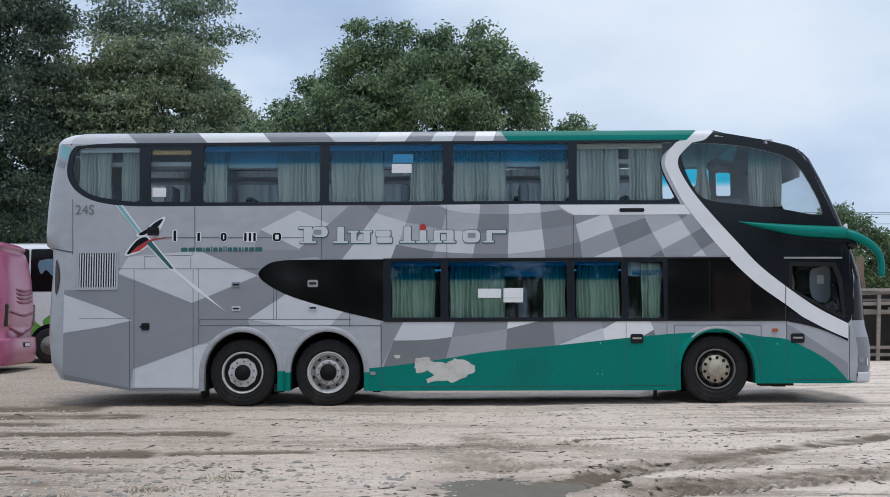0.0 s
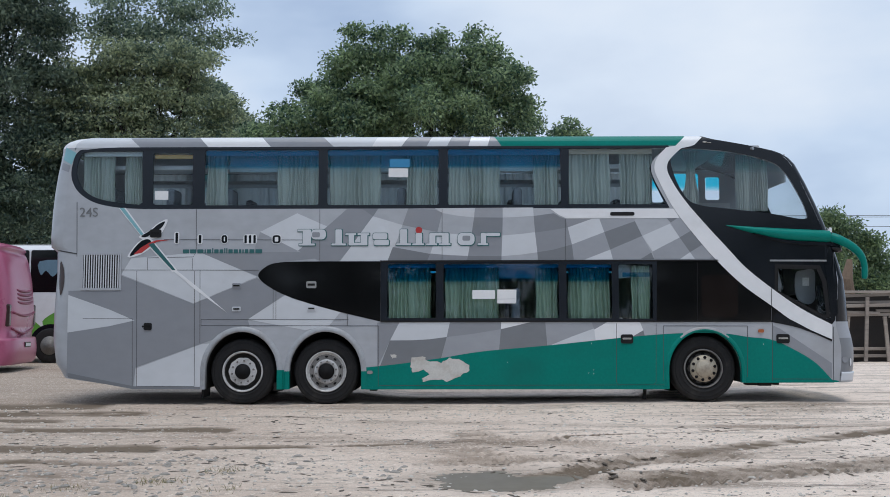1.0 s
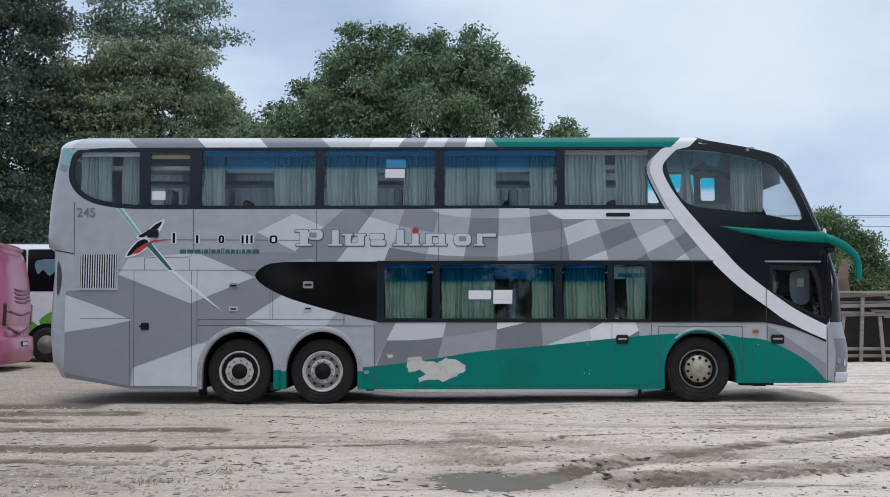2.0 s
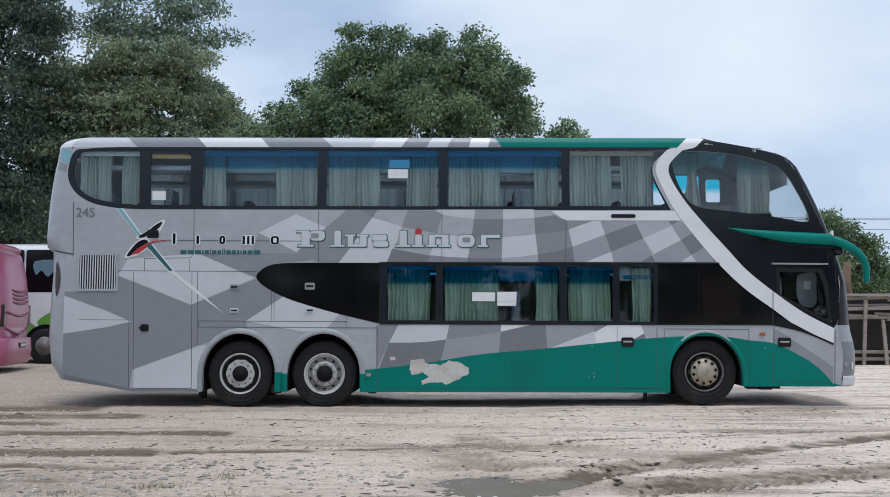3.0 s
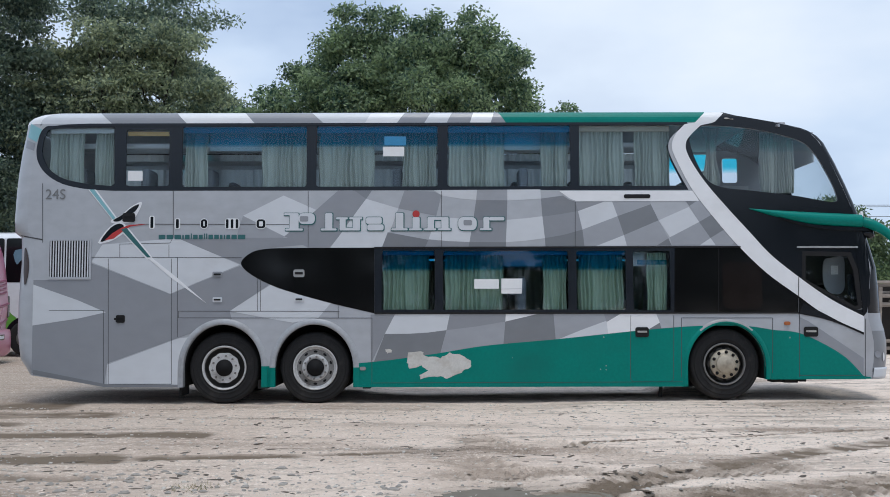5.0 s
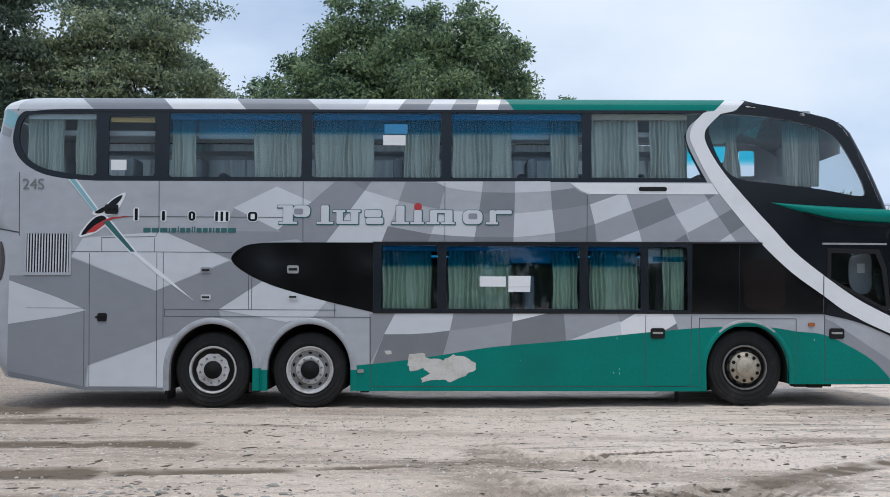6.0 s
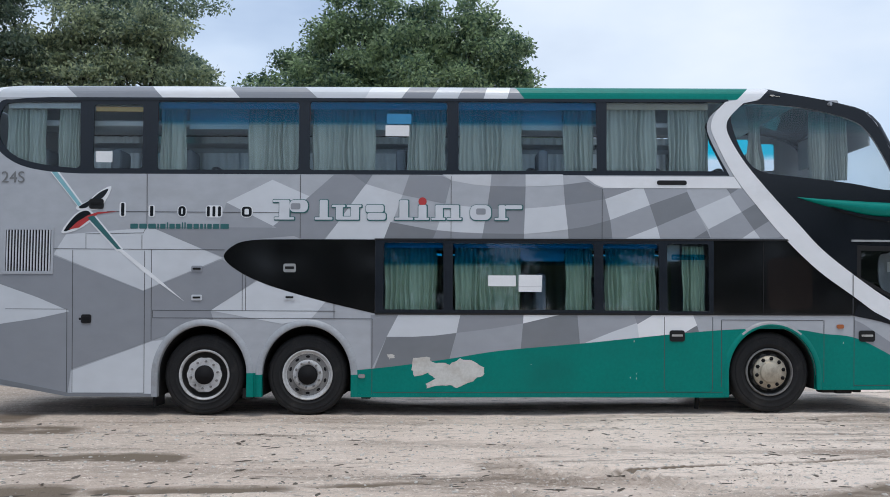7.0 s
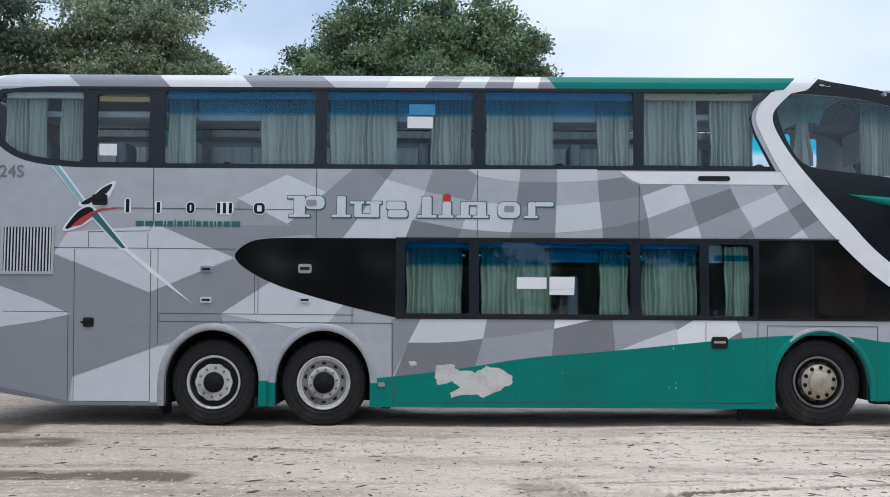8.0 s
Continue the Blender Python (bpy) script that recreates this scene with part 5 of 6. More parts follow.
M_CONC = material("concrete", (0.35, 0.34, 0.32), 0.85, 0.0, 0.15, 4, 40, 0.2)

# pink coach, its rounded tail towards the open yard
pink = thing("pink_coach", (-9.0, 9.2, 0), "pink coach with a rounded louvred tail parked on sand", "bus", "parked coaches", 9)


def pink_tail(z):
    return lookup([(-0.02, 0.12), (0.13, 0.2), (0.16, 0.6), (0.12, 0.80), (0.02, 0.82), (0.06, 1.5), (0.0, 2.2), (-0.12, 2.8), (-0.22, 3.0), (-0.16, 3.04), (-0.20, 3.14), (-0.6, 3.22)], z)


def pink_ring(z):
    xe = pink_tail(z)
    half = 1.25 - (0.0 if z < 2.9 else (z - 2.9) * 0.6)
    arc = [(xe - 0.42 + 0.42 * math.sin(math.pi * k / 24) ** 0.6, -half * math.copysign(abs(math.cos(math.pi * k / 24)) ** 0.45, math.cos(math.pi * k / 24)), z) for k in range(25)]
    return [(-11.0, -half, z)] + arc + [(-11.0, half, z)]


rings = [pink_ring(z) for z in (0.16, 0.25, 0.5, 0.74, 0.80, 0.82, 1.1, 1.5, 1.9, 2.3, 2.7, 2.9, 3.0, 3.04, 3.1, 3.16, 3.22)]
pb = loft(rings, close=True)
pb.faces.new([v for v in pb.verts if abs(v.co.z - 3.22) < 1e-5])
part("body", pb, M_PINK, pink, smooth=True)
for k in range(4):
    z = 1.98 - 0.10 * k
    x = pink_tail(z)
    part("louvre", tube(smooth([(x - 0.03, -0.55, z + 0.03), (x + 0.02, -0.2, z), (x + 0.02, 0.3, z), (x - 0.03, 0.75, z + 0.05)], step=3), 0.03, 8), M_PINKD, pink, smooth=True)
part("tailgate_ridge", tube(smooth([(pink_tail(1.45) - 0.02, -0.9, 1.45), (pink_tail(1.4) + 0.02, 0, 1.36), (pink_tail(1.45) - 0.02, 0.9, 1.45)], step=4), 0.03, 8), M_PINKD, pink, smooth=True)
part("tailgate_ridge", tube(smooth([(pink_tail(1.0) - 0.02, -0.9, 1.06), (pink_tail(0.95) + 0.02, 0, 0.92), (pink_tail(1.0) - 0.02, 0.9, 1.06)], step=4), 0.03, 8), M_PINKD, pink, smooth=True)
part("plate_recess", box(bmesh.new(), 0.0, -0.32, 0.52, 0.10, 0.32, 0.78, 0.02), M_MASK, pink)
npl = part("number_plate", box(bmesh.new(), 0.09, -0.24, 0.57, 0.165, 0.24, 0.70, 0.008), M_MASK, pink, "dark number plate with pale bars")
for k in range(5):
    part("plate_bar", box(bmesh.new(), 0.164, -0.19 + 0.08 * k, 0.60, 0.170, -0.14 + 0.08 * k, 0.67), M_PAPER, npl)
part("tail_lamp", box(bmesh.new(), -0.12, 0.92, 1.1, 0.02, 1.12, 1.65, 0.04), M_TAIL, pink)
part("tail_lamp", box(bmesh.new(), -0.12, -1.12, 1.1, 0.02, -0.92, 1.65, 0.04), M_TAIL, pink)
part("window_band", box(bmesh.new(), -10.6, -1.262, 1.7, -0.9, -1.24, 2.7, 0.0), M_BLACK, pink)
for x in (-2.6, -8.4):
    for y, s in ((-1.2, 1), (0.9, 1)):
        bm = lathe([(0.28, 0.0), (0.46, 0.0), (0.5, 0.04), (0.5, 0.26), (0.46, 0.3), (0.28, 0.3)], 32, None, (x, y, 0.5))
        part("tyre", bm, M_TYRE, pink, smooth=True)
part("underbody", box(bmesh.new(), -10.5, -1.0, 0.2, -0.4, 1.0, 0.6), M_UNDER, pink)

# white and green coach, side on
wg = thing("white_green_coach", (-8.6, 12.6, 0), "white coach with lime green swirls parked behind the pink one", "bus", "parked coaches")
rings = []
for z, ins in ((0.35, 0.05), (0.6, 0.0), (1.2, 0.0), (2.4, 0.0), (3.1, 0.02), (3.3, 0.05), (3.42, 0.16), (3.48, 0.5), (3.5, 1.0)):
    rings.append([(-11.6 + ins, ins, z), (-0.5 - ins, ins, z), (-0.1 - ins, 0.25 + ins * 0.5, z), (0.0 - ins, 1.2, z), (-0.1 - ins, 2.25 - ins * 0.5, z), (-0.5 - ins, 2.5 - ins, z), (-11.6 + ins, 2.5 - ins, z)])
wb = loft(rings, close=True)
wb.faces.new([v for v in wb.verts if abs(v.co.z - 3.5) < 1e-5])
part("body", wb, M_WHITE, wg)
for k in range(8):
    x0 = -11.3 + 1.36 * k
    pn = part("side_window", plate([rounded(x0, 2.05, x0 + 1.30, 3.28, 0.06)], 0.006, 0.012), M_BLACK, wg)
    part("window_swag", plate([smooth([(x0 + 0.25, 2.95), (x0 + 1.05, 2.95), (x0 + 1.0, 2.55), (x0 + 0.85, 2.68), (x0 + 0.65, 2.5), (x0 + 0.45, 2.68), (x0 + 0.3, 2.55)], True, 3)], 0.010, 0.004), material("pale_blue_fabric", (0.12, 0.2, 0.26), 0.8) if k == 0 else bpy.data.materials["pale_blue_fabric"], pn)
part("green_flank", plate([[(-11.5, 0.55), (-0.6, 0.55), (-0.6, 1.0), (-1.2, 1.9), (-1.9, 2.02), (-11.5, 2.02)]], 0.004, 0.006), M_GREEN, wg)
part("white_swirl", plate([smooth([(-1.9, 1.95), (-1.2, 1.95), (-0.62, 1.6), (-0.62, 1.2), (-0.9, 1.5), (-1.4, 1.2), (-1.2, 0.9), (-1.7, 1.3)], True, 4)], 0.008, 0.004), M_WHITE, wg)
for x in (-1.15, -7.2, -8.5):
    part("wheel_arch", plate([disc(x, 0.5, 0.62, 24, -20, 200)], 0.010, 0.006), M_MASK, wg)
    ty = part("tyre", lathe([(0.27, 0.03), (0.45, 0.0), (0.5, 0.05), (0.5, 0.26), (0.27, 0.28)], 32, None, (x, -0.06, 0.5)), M_TYRE, wg, smooth=True)
    part("rim", lathe([(0.27, 0.01), (0.2, 0.06), (0.12, 0.02), (0.0001, 0.0)], 24, None, (x, -0.06, 0.5)), M_GRIME, ty, smooth=True)
    part("tyre", lathe([(0.27, 0.03), (0.45, 0.0), (0.5, 0.05), (0.5, 0.26), (0.27, 0.28)], 32, None, (x, 2.2, 0.5)), M_TYRE, wg, smooth=True)

# timber pen at the yard's edge
pen = thing("timber_pen", (13.0, 12.4, 0), "weathered grey timber pen of loose boards and leaning posts", "fence")
rp = random.Random(11)
for k in range(6):
    x = -0.4 + rp.uniform(-0.2, 0.1)
    while x < 6.0:
        ln, z, h, tip = rp.uniform(1.5, 2.7), 1.28 + 0.135 * k + rp.uniform(-0.02, 0.02), rp.uniform(0.06, 0.10), rp.uniform(-0.05, 0.10)
        y = -0.04 - 0.06 * (k % 3) + rp.uniform(-0.03, 0.02)
        bm = box(bmesh.new(), x, y - 0.05, z, x + ln, y, z + h, 0.008)
        for v in bm.verts:
            v.co.z += tip * (v.co.x - x) / ln + rp.uniform(-0.005, 0.005)
        part("board", bm, M_WOOD, pen)
        x += ln - rp.uniform(-0.05, 0.3)
for z in (0.14, 0.34):
    part("board", box(bmesh.new(), -0.3, -0.12, z, 6.0, -0.07, z + 0.09, 0.008), M_WOOD, pen)
for k in range(11):
    x, lean = 0.15 + 0.55 * k, rp.uniform(-0.45, 0.45)
    bm = box(bmesh.new(), x - 0.05, -0.30, -0.05, x + 0.05, -0.24, 1.30 + (0.55 if k % 4 == 1 else 0), 0.01)
    for v in bm.verts:
        v.co.x += lean * (0.9 - v.co.z) * 0.6
    part("post", bm, M_WOOD, pen)
# Near-black sheet added as the shade seen between the boards.
back = bmesh.new()
box(back, -0.4, 0.05, 0.0, 6.0, 0.10, 1.9)
part("shade_backing", back, M_PEN_SHADE, pen)
log = thing("dead_tree_stump", (13.75, 13.4, 0), "dry brown broken tree trunk behind the timber pen", "stump")
part("trunk", tube([(0, 0, -0.1), (0.05, 0, 1.5), (-0.03, 0, 2.4), (0.1, 0.05, 3.0)], [0.24, 0.2, 0.18, 0.08], 10), material("dry_bark", (0.17, 0.12, 0.085), 0.9, 0, 0.3, 4, 30, 0.6), log)

# overhead cables on poles
for x in (9.0, 62.0):
    pole = thing("utility_pole", (x, 60, 0), "concrete utility pole carrying overhead cables", "pole", "utility poles")
    part("shaft", tube([(0, 0, -0.5), (0, 0, 10.2)], [0.16, 0.11], 10), M_CONC, pole)
    part("crossarm", box(bmesh.new(), -0.06, -0.7, 9.55, 0.06, 0.7, 9.7), M_CONC, pole)
for dy, z in ((-0.6, 9.74), (0.6, 9.74), (0.0, 8.9)):
    cable = tube([(9.0 + 53 * k / 16, 60 + dy, z - 0.5 * (1 - (k / 8 - 1) ** 2)) for k in range(17)], 0.02, 6)
    me = bpy.data.meshes.new("overhead_cable")
    cable.to_mesh(me)
    cable.free()
    me.materials.append(M_CABLE)
    tagged(new("overhead_cable", me), "thin black overhead cable between utility poles", "cable", "overhead cables")


# ---------------------------------------------------------------- ground
def ground_material():
    m = bpy.data.materials.new("sandy_ground")
    m.use_nodes = True
    n, l = m.node_tree.nodes, m.node_tree.links
    b = n["Principled BSDF"]
    co = n.new("ShaderNodeTexCoord")

    def tex(scale, detail, rough=0.55, stretch=(1, 1, 1), move=(0, 0, 0)):
        mp, t = n.new("ShaderNodeMapping"), n.new("ShaderNodeTexNoise")
        mp.inputs["Scale"].default_value, mp.inputs["Location"].default_value = stretch, move
        l.new(co.outputs["Object"], mp.inputs[0])
        l.new(mp.outputs[0], t.inputs["Vector"])
        t.inputs["Scale"].default_value, t.inputs["Detail"].default_value, t.inputs["Roughness"].default_value = scale, detail, rough
        return t.outputs[0]

    def ramp(src, lo, hi):
        r = n.new("ShaderNodeMapRange")
        r.inputs["From Min"].default_value, r.inputs["From Max"].default_value = lo, hi
        l.new(src, r.inputs["Value"])
        return r.outputs[0]

    def mix(fac, a, c):
        x = n.new("ShaderNodeMix")
        x.data_type = "RGBA"
        l.new(fac, x.inputs["Factor"])
        for s, v in ((x.inputs["A"], a), (x.inputs["B"], c)):
            if isinstance(v, tuple):
                s.default_value = (*v, 1)
            else:
                l.new(v, s)
        return x.outputs["Result"]

    c = mix(ramp(tex(0.35, 6), 0.35, 0.65), (0.65, 0.515, 0.42), (0.84, 0.70, 0.59))
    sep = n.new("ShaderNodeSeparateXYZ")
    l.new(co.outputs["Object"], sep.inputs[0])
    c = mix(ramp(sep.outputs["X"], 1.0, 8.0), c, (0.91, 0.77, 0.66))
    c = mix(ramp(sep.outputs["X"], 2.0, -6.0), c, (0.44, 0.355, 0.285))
    c = mix(ramp(tex(0.55, 8, 0.62, (0.35, 1.6, 1)), 0.51, 0.66), c, (0.38, 0.295, 0.235))
    c = mix(ramp(tex(1.3, 8, 0.7, (0.22, 2.2, 1), (3, 1, 0)), 0.55, 0.67), c, (0.26, 0.205, 0.16))
    c = mix(ramp(tex(9, 4, 0.6, (0.6, 1, 1)), 0.56, 0.70), c, (0.36, 0.31, 0.26))
    c = mix(ramp(tex(26, 5, 0.7, (0.8, 1, 1), (2, 7, 0)), 0.60, 0.72), c, (0.36, 0.29, 0.225))
    c = mix(ramp(tex(24, 5, 0.7, (0.8, 1, 1), (8, 1, 4)), 0.55, 0.68), c, (0.93, 0.82, 0.71))
    c = mix(ramp(tex(70, 3, 0.6), 0.60, 0.72), c, (0.22, 0.18, 0.145))
    c = mix(ramp(tex(85, 3, 0.6, (1, 1, 1), (5, 5, 5)), 0.60, 0.74), c, (0.80, 0.77, 0.72))
    at = n.new("ShaderNodeAttribute")
    at.attribute_name = "mud"
    c = mix(ramp(at.outputs["Fac"], 0.05, 0.85), c, (0.20, 0.155, 0.115))
    l.new(c, b.inputs["Base Color"])
    b.inputs["Roughness"].default_value = 0.92
    b.inputs["Specular IOR Level"].default_value = 0.2
    bp = n.new("ShaderNodeBump")
    bp.inputs["Strength"].default_value, bp.inputs["Distance"].default_value = 1.0, 0.026
    ad = n.new("ShaderNodeMath")
    l.new(tex(14, 6, 0.65), ad.inputs[0])
    l.new(tex(60, 3), ad.inputs[1])
    l.new(ad.outputs[0], bp.inputs["Height"])
    l.new(bp.outputs[0], b.inputs["Normal"])
    return m


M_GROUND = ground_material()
# tyre tracks: start, end, half width, depth, tread pitch
TRACKS = [((-9, -3.0), (-0.6, -3.2), 0.20, 0.030, 0.0, 1.0), ((-9, -4.9), (-1.0, -4.75), 0.26, 0.035, 0.0, 1.0), ((-1.0, -4.75), (0.6, -4.6), 0.14, 0.03, 0.0, 0.8), ((0.6, -4.5), (2.4, -4.15), 0.07, 0.015, 0.0, 0.5),
          ((-7, -5.75), (-0.9, -5.6), 0.12, 0.03, 0.0, 0.8), ((-9, -1.5), (-2.2, -1.3), 0.30, 0.02, 0.0, 0.7), ((-6, -6.6), (-1.2, -6.3), 0.10, 0.02, 0.0, 0.6), ((-11, -0.3), (-3.2, -0.2), 0.45, 0.02, 0.0, 0.7), ((-11, -2.1), (-3.0, -2.2), 0.22, 0.02, 0.0, 0.7),
          ((2.6, -6.5), (4.06, -5.34), 0.24, 0.04, 0.12, 0.8), ((4.06, -5.34), (5.45, -4.47), 0.15, 0.035, 0.0, 0.8), ((5.45, -4.47), (8.0, -3.0), 0.17, 0.035, 0.0, 0.7),
          ((3.2, -6.75), (6.8, -5.6), 0.34, 0.03, 0.11, 0.4), ((1.6, -5.65), (3.3, -5.45), 0.20, 0.025, 0.085, 0.35), ((2.05, -3.2), (2.65, -4.6), 0.26, 0.024, 0.09, 0.28),
          ((1.9, -4.6), (2.5, -5.9), 0.30, 0.022, 0.12, 0.30), ((2.7, -3.6), (3.6, -4.9), 0.28, 0.02, 0.11, 0.18), ((3.0, -5.9), (4.9, -5.2), 0.30, 0.03, 0.12, 0.40), ((3.0, -3.95), (9.0, -2.5), 0.05, 0.02, 0.0, 0.55), ((4.0, -4.4), (4.9, -4.1), 0.22, 0.012, 0.09, 0.1)]


def ground_probe(x, y):
    """The ground's height, and how far a rut has turned up dark soil."""
    h = 0.016 * noise.noise(Vector((x * 0.5, y * 0.9, 0))) + 0.009 * noise.noise(Vector((x * 1.9, y * 3.0, 5))) + 0.006 * noise.noise(Vector((x * 7, y * 9, 9))) + 0.004 * noise.noise(Vector((x * 17, y * 19, 2)))
    h += 0.028 * min(1.0, max(0.0, (x - 1.5) / 3.0)) - 0.014
    if 1.1 < y < 8:
        side = min(1.0, (y - 1.1) / 1.1, (8 - y) / 4)
        near = min(abs(x - hx) for hx, _ in HUBS)
        h -= 0.085 * side * min(1.0, max(0.0, (near - 0.35) / 0.3)) * min(1.0, max(0.0, (x - 0.2) / 1.0)) * min(1.0, max(0.0, (7.6 - x) / 1.4))
    mud = 0.0
    for (x0, y0), (x1, y1), half, deep, tread, dark in TRACKS:
        dx, dy = x1 - x0, y1 - y0
        ln = math.hypot(dx, dy)
        u = ((x - x0) * dx + (y - y0) * dy) / ln
        if u < 0 or u > ln:
            continue
        v = ((x - x0) * -dy + (y - y0) * dx) / ln + 0.12 * noise.noise(Vector((u * 0.5, x0, y0))) * min(1, u, ln - u)
        a = abs(v) / half
        if a > 1.6:
            continue
        fade = min(1, u / 0.3 + 0.25, (ln - u) / 0.3 + 0.25) * (0.7 + 0.6 * noise.noise(Vector((u * 0.8, 7, x0))))
        prof = -1 + a * a if a < 1 else 0.45 * (1.6 - a) / 0.6
        h += deep * fade * prof
        mud = max(mud, 2.1 * dark * fade * min(1.0, 1.5 * max(0.0, 1.3 - a)) * (0.85 + 0.7 * noise.noise(Vector((x * 3, y * 9, 3)))))
        if tread and a < 1:
            h += 0.022 * fade * math.sin((u + abs(v) * 0.6) * 2 * math.pi / tread)
    px, py = (x - 2.4) / 0.55, (y + 6.42) / 0.42
    d = px * px + py * py
    if d < 4:
        h -= 0.045 * max(0.0, 1 - d / 2.6)
        mud = max(mud, 0.5 * max(0.0, 1 - d / 4))
    return h, mud


def ground_height(x, y):
    return ground_probe(x, y)[0]


xs = np.concatenate((-np.geomspace(1500, 14, 26), np.arange(-13, -6, 0.12), np.arange(-6, 1.5, 0.05), np.arange(1.5, 7, 0.024), np.arange(7, 11, 0.05), np.arange(11, 15, 0.12), np.geomspace(15.5, 1500, 26)))
ys = np.concatenate((-np.geomspace(1500, 16, 18), np.arange(-15, -8.5, 0.25), np.arange(-8.5, -7.0, 0.06), np.arange(-7.0, -3.0, 0.022), np.arange(-3.0, -0.6, 0.05), np.arange(-0.6, 3, 0.12), np.arange(3.2, 16, 0.4), np.geomspace(16.5, 1500, 24)))
nx, ny = len(xs), len(ys)
probes = [ground_probe(x, y) if -13 < x < 15 and -15 < y < 16 else (0.0, 0.0) for y in ys.tolist() for x in xs.tolist()]
verts = [(x, y, 0.0) for y in ys.tolist() for x in xs.tolist()]
verts = [(v[0], v[1], q[0]) for v, q in zip(verts, probes)]
faces = [(j * nx + i, j * nx + i + 1, (j + 1) * nx + i + 1, (j + 1) * nx + i) for j in range(ny - 1) for i in range(nx - 1)]
gm = bpy.data.meshes.new("ground")
gm.from_pydata(verts, [], faces)
gm.attributes.new("mud", "FLOAT", "POINT").data.foreach_set("value", [q[1] for q in probes])
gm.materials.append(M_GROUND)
gm.polygons.foreach_set("use_smooth", [True] * len(gm.polygons))
tagged(new("ground", gm), "pale sandy gravel ground with tyre tracks", "ground", kind="structure")

M_WATER = material("muddy_water", (0.20, 0.175, 0.14), 0.14, 0.0, 0.12, 2, 10, spec=0.08)
pud = bmesh.new()
pud.faces.new([pud.verts.new((2.4 + 0.75 * math.cos(a), -6.42 + 0.55 * math.sin(a), -0.034)) for a in [2 * math.pi * k / 48 for k in range(48)]])
pm = bpy.data.meshes.new("puddle")
pud.to_mesh(pm)
pud.free()
pm.materials.append(M_WATER)
tagged(new("puddle", pm), "shallow muddy puddle in the sand", "puddle", kind="structure")


def scatter(name, count, kind, label, category, mat, seed, area, size, flat, skew=1.0):
    """Small stones or flakes strewn over the ground, as one object."""
    rng = random.Random(seed)
    vs, fs = [], []
    for _ in range(count):
        x = rng.uniform(area[0], area[1])
        y = area[3] - (area[3] - area[2]) * rng.random() ** skew
        if noise.noise(Vector((x * 0.5, y * 0.8, seed))) < rng.uniform(-0.5, 0.25):
            continue
        r = size * (0.4 + 1.2 * rng.random() ** 3)
        ln = r * rng.uniform(1.0, 2.6 if flat < 0.4 else 1.4)
        a = rng.uniform(0, math.pi)
        z = ground_height(x, y)
        ca, sa = math.cos(a), math.sin(a)
        i = len(vs)
        m = 6
        for ring, (grow, up) in enumerate(((1.0, -0.15), (0.95, 0.35), (0.5, 0.8))):
            for k in range(m):
                t = 2 * math.pi * k / m + rng.uniform(-0.25, 0.25)
                u, v = ln * grow * math.cos(t) * rng.uniform(0.8, 1.1), r * grow * 0.7 * math.sin(t) * rng.uniform(0.8, 1.1)
                vs.append((x + u * ca - v * sa, y + u * sa + v * ca, z + up * r * flat * rng.uniform(0.8, 1.2) + 0.001))
        for ring in range(2):
            for k in range(m):
                fs.append((i + ring * m + k, i + ring * m + (k + 1) % m, i + (ring + 1) * m + (k + 1) % m, i + (ring + 1) * m + k))
        fs.append(tuple(i + 2 * m + k for k in range(m)))
    me = bpy.data.meshes.new(name)
    me.from_pydata(vs, [], fs)
    me.materials.append(mat)
    return tagged(new(name, me), label, category, kind="stuff")


M_LITTER = material("dry_leaf", (0.085, 0.066, 0.048), 0.85, 0.0, 0.4, 9, 50)
M_STONE = material("pale_stone", (0.52, 0.48, 0.43), 0.85, 0.0, 0.25, 12, 60)
M_STONE2 = material("grey_stone", (0.30, 0.28, 0.25), 0.85, 0.0, 0.3, 12, 60)
scatter("leaf_litter", 3600, "stuff", "dry brown leaves and twigs strewn over sand", "litter", M_LITTER, 21, (-8, 12, -7.5, -0.2), 0.026, 0.12, 0.7)
scatter("pale_gravel", 6000, "stuff", "pale gravel strewn over the sand", "gravel", M_STONE, 22, (-8, 11, -8, -0.2), 0.016, 0.6)
scatter("grey_gravel", 6000, "stuff", "grey gravel strewn over the sand", "gravel", M_STONE2, 23, (-8, 11, -8, -0.2), 0.012, 0.6)
scatter("rubble", 1300, "stuff", "small grey stones and rubble in sand", "rubble", M_STONE2, 24, (-6, 1.6, -8.2, -5.2), 0.030, 0.5)

# grass tufts
M_GRASS = leaf_material("dry_grass", (0.19, 0.17, 0.08))
vs, fs = [], []
rg = random.Random(6)
for gx, gy, n in ((-0.45, -6.6, 130), (-0.05, -6.0, 110), (-1.1, -6.9, 90), (-2.2, -6.4, 70), (0.15, -6.9, 60), (-1.6, -7.3, 60)):
    for _ in range(n):
        x, y = gx + rg.gauss(0, 0.12), gy + rg.gauss(0, 0.09)
        a, h, w, z = rg.uniform(0, 6.28), rg.uniform(0.015, 0.045), 0.004, ground_height(gx, gy)
        lx, ly = rg.uniform(-0.05, 0.05), rg.uniform(-0.05, 0.05)
        i = len(vs)
        vs += [(x - w * math.cos(a), y - w * math.sin(a), z - 0.01), (x + w * math.cos(a), y + w * math.sin(a), z - 0.01), (x + lx, y + ly, z + h)]
        fs.append((i, i + 1, i + 2))
me = bpy.data.meshes.new("grass")
me.from_pydata(vs, [], fs)
me.materials.append(M_GRASS)
tagged(new("grass", me), "sparse dry green grass tufts in the sand", "grass", kind="stuff")

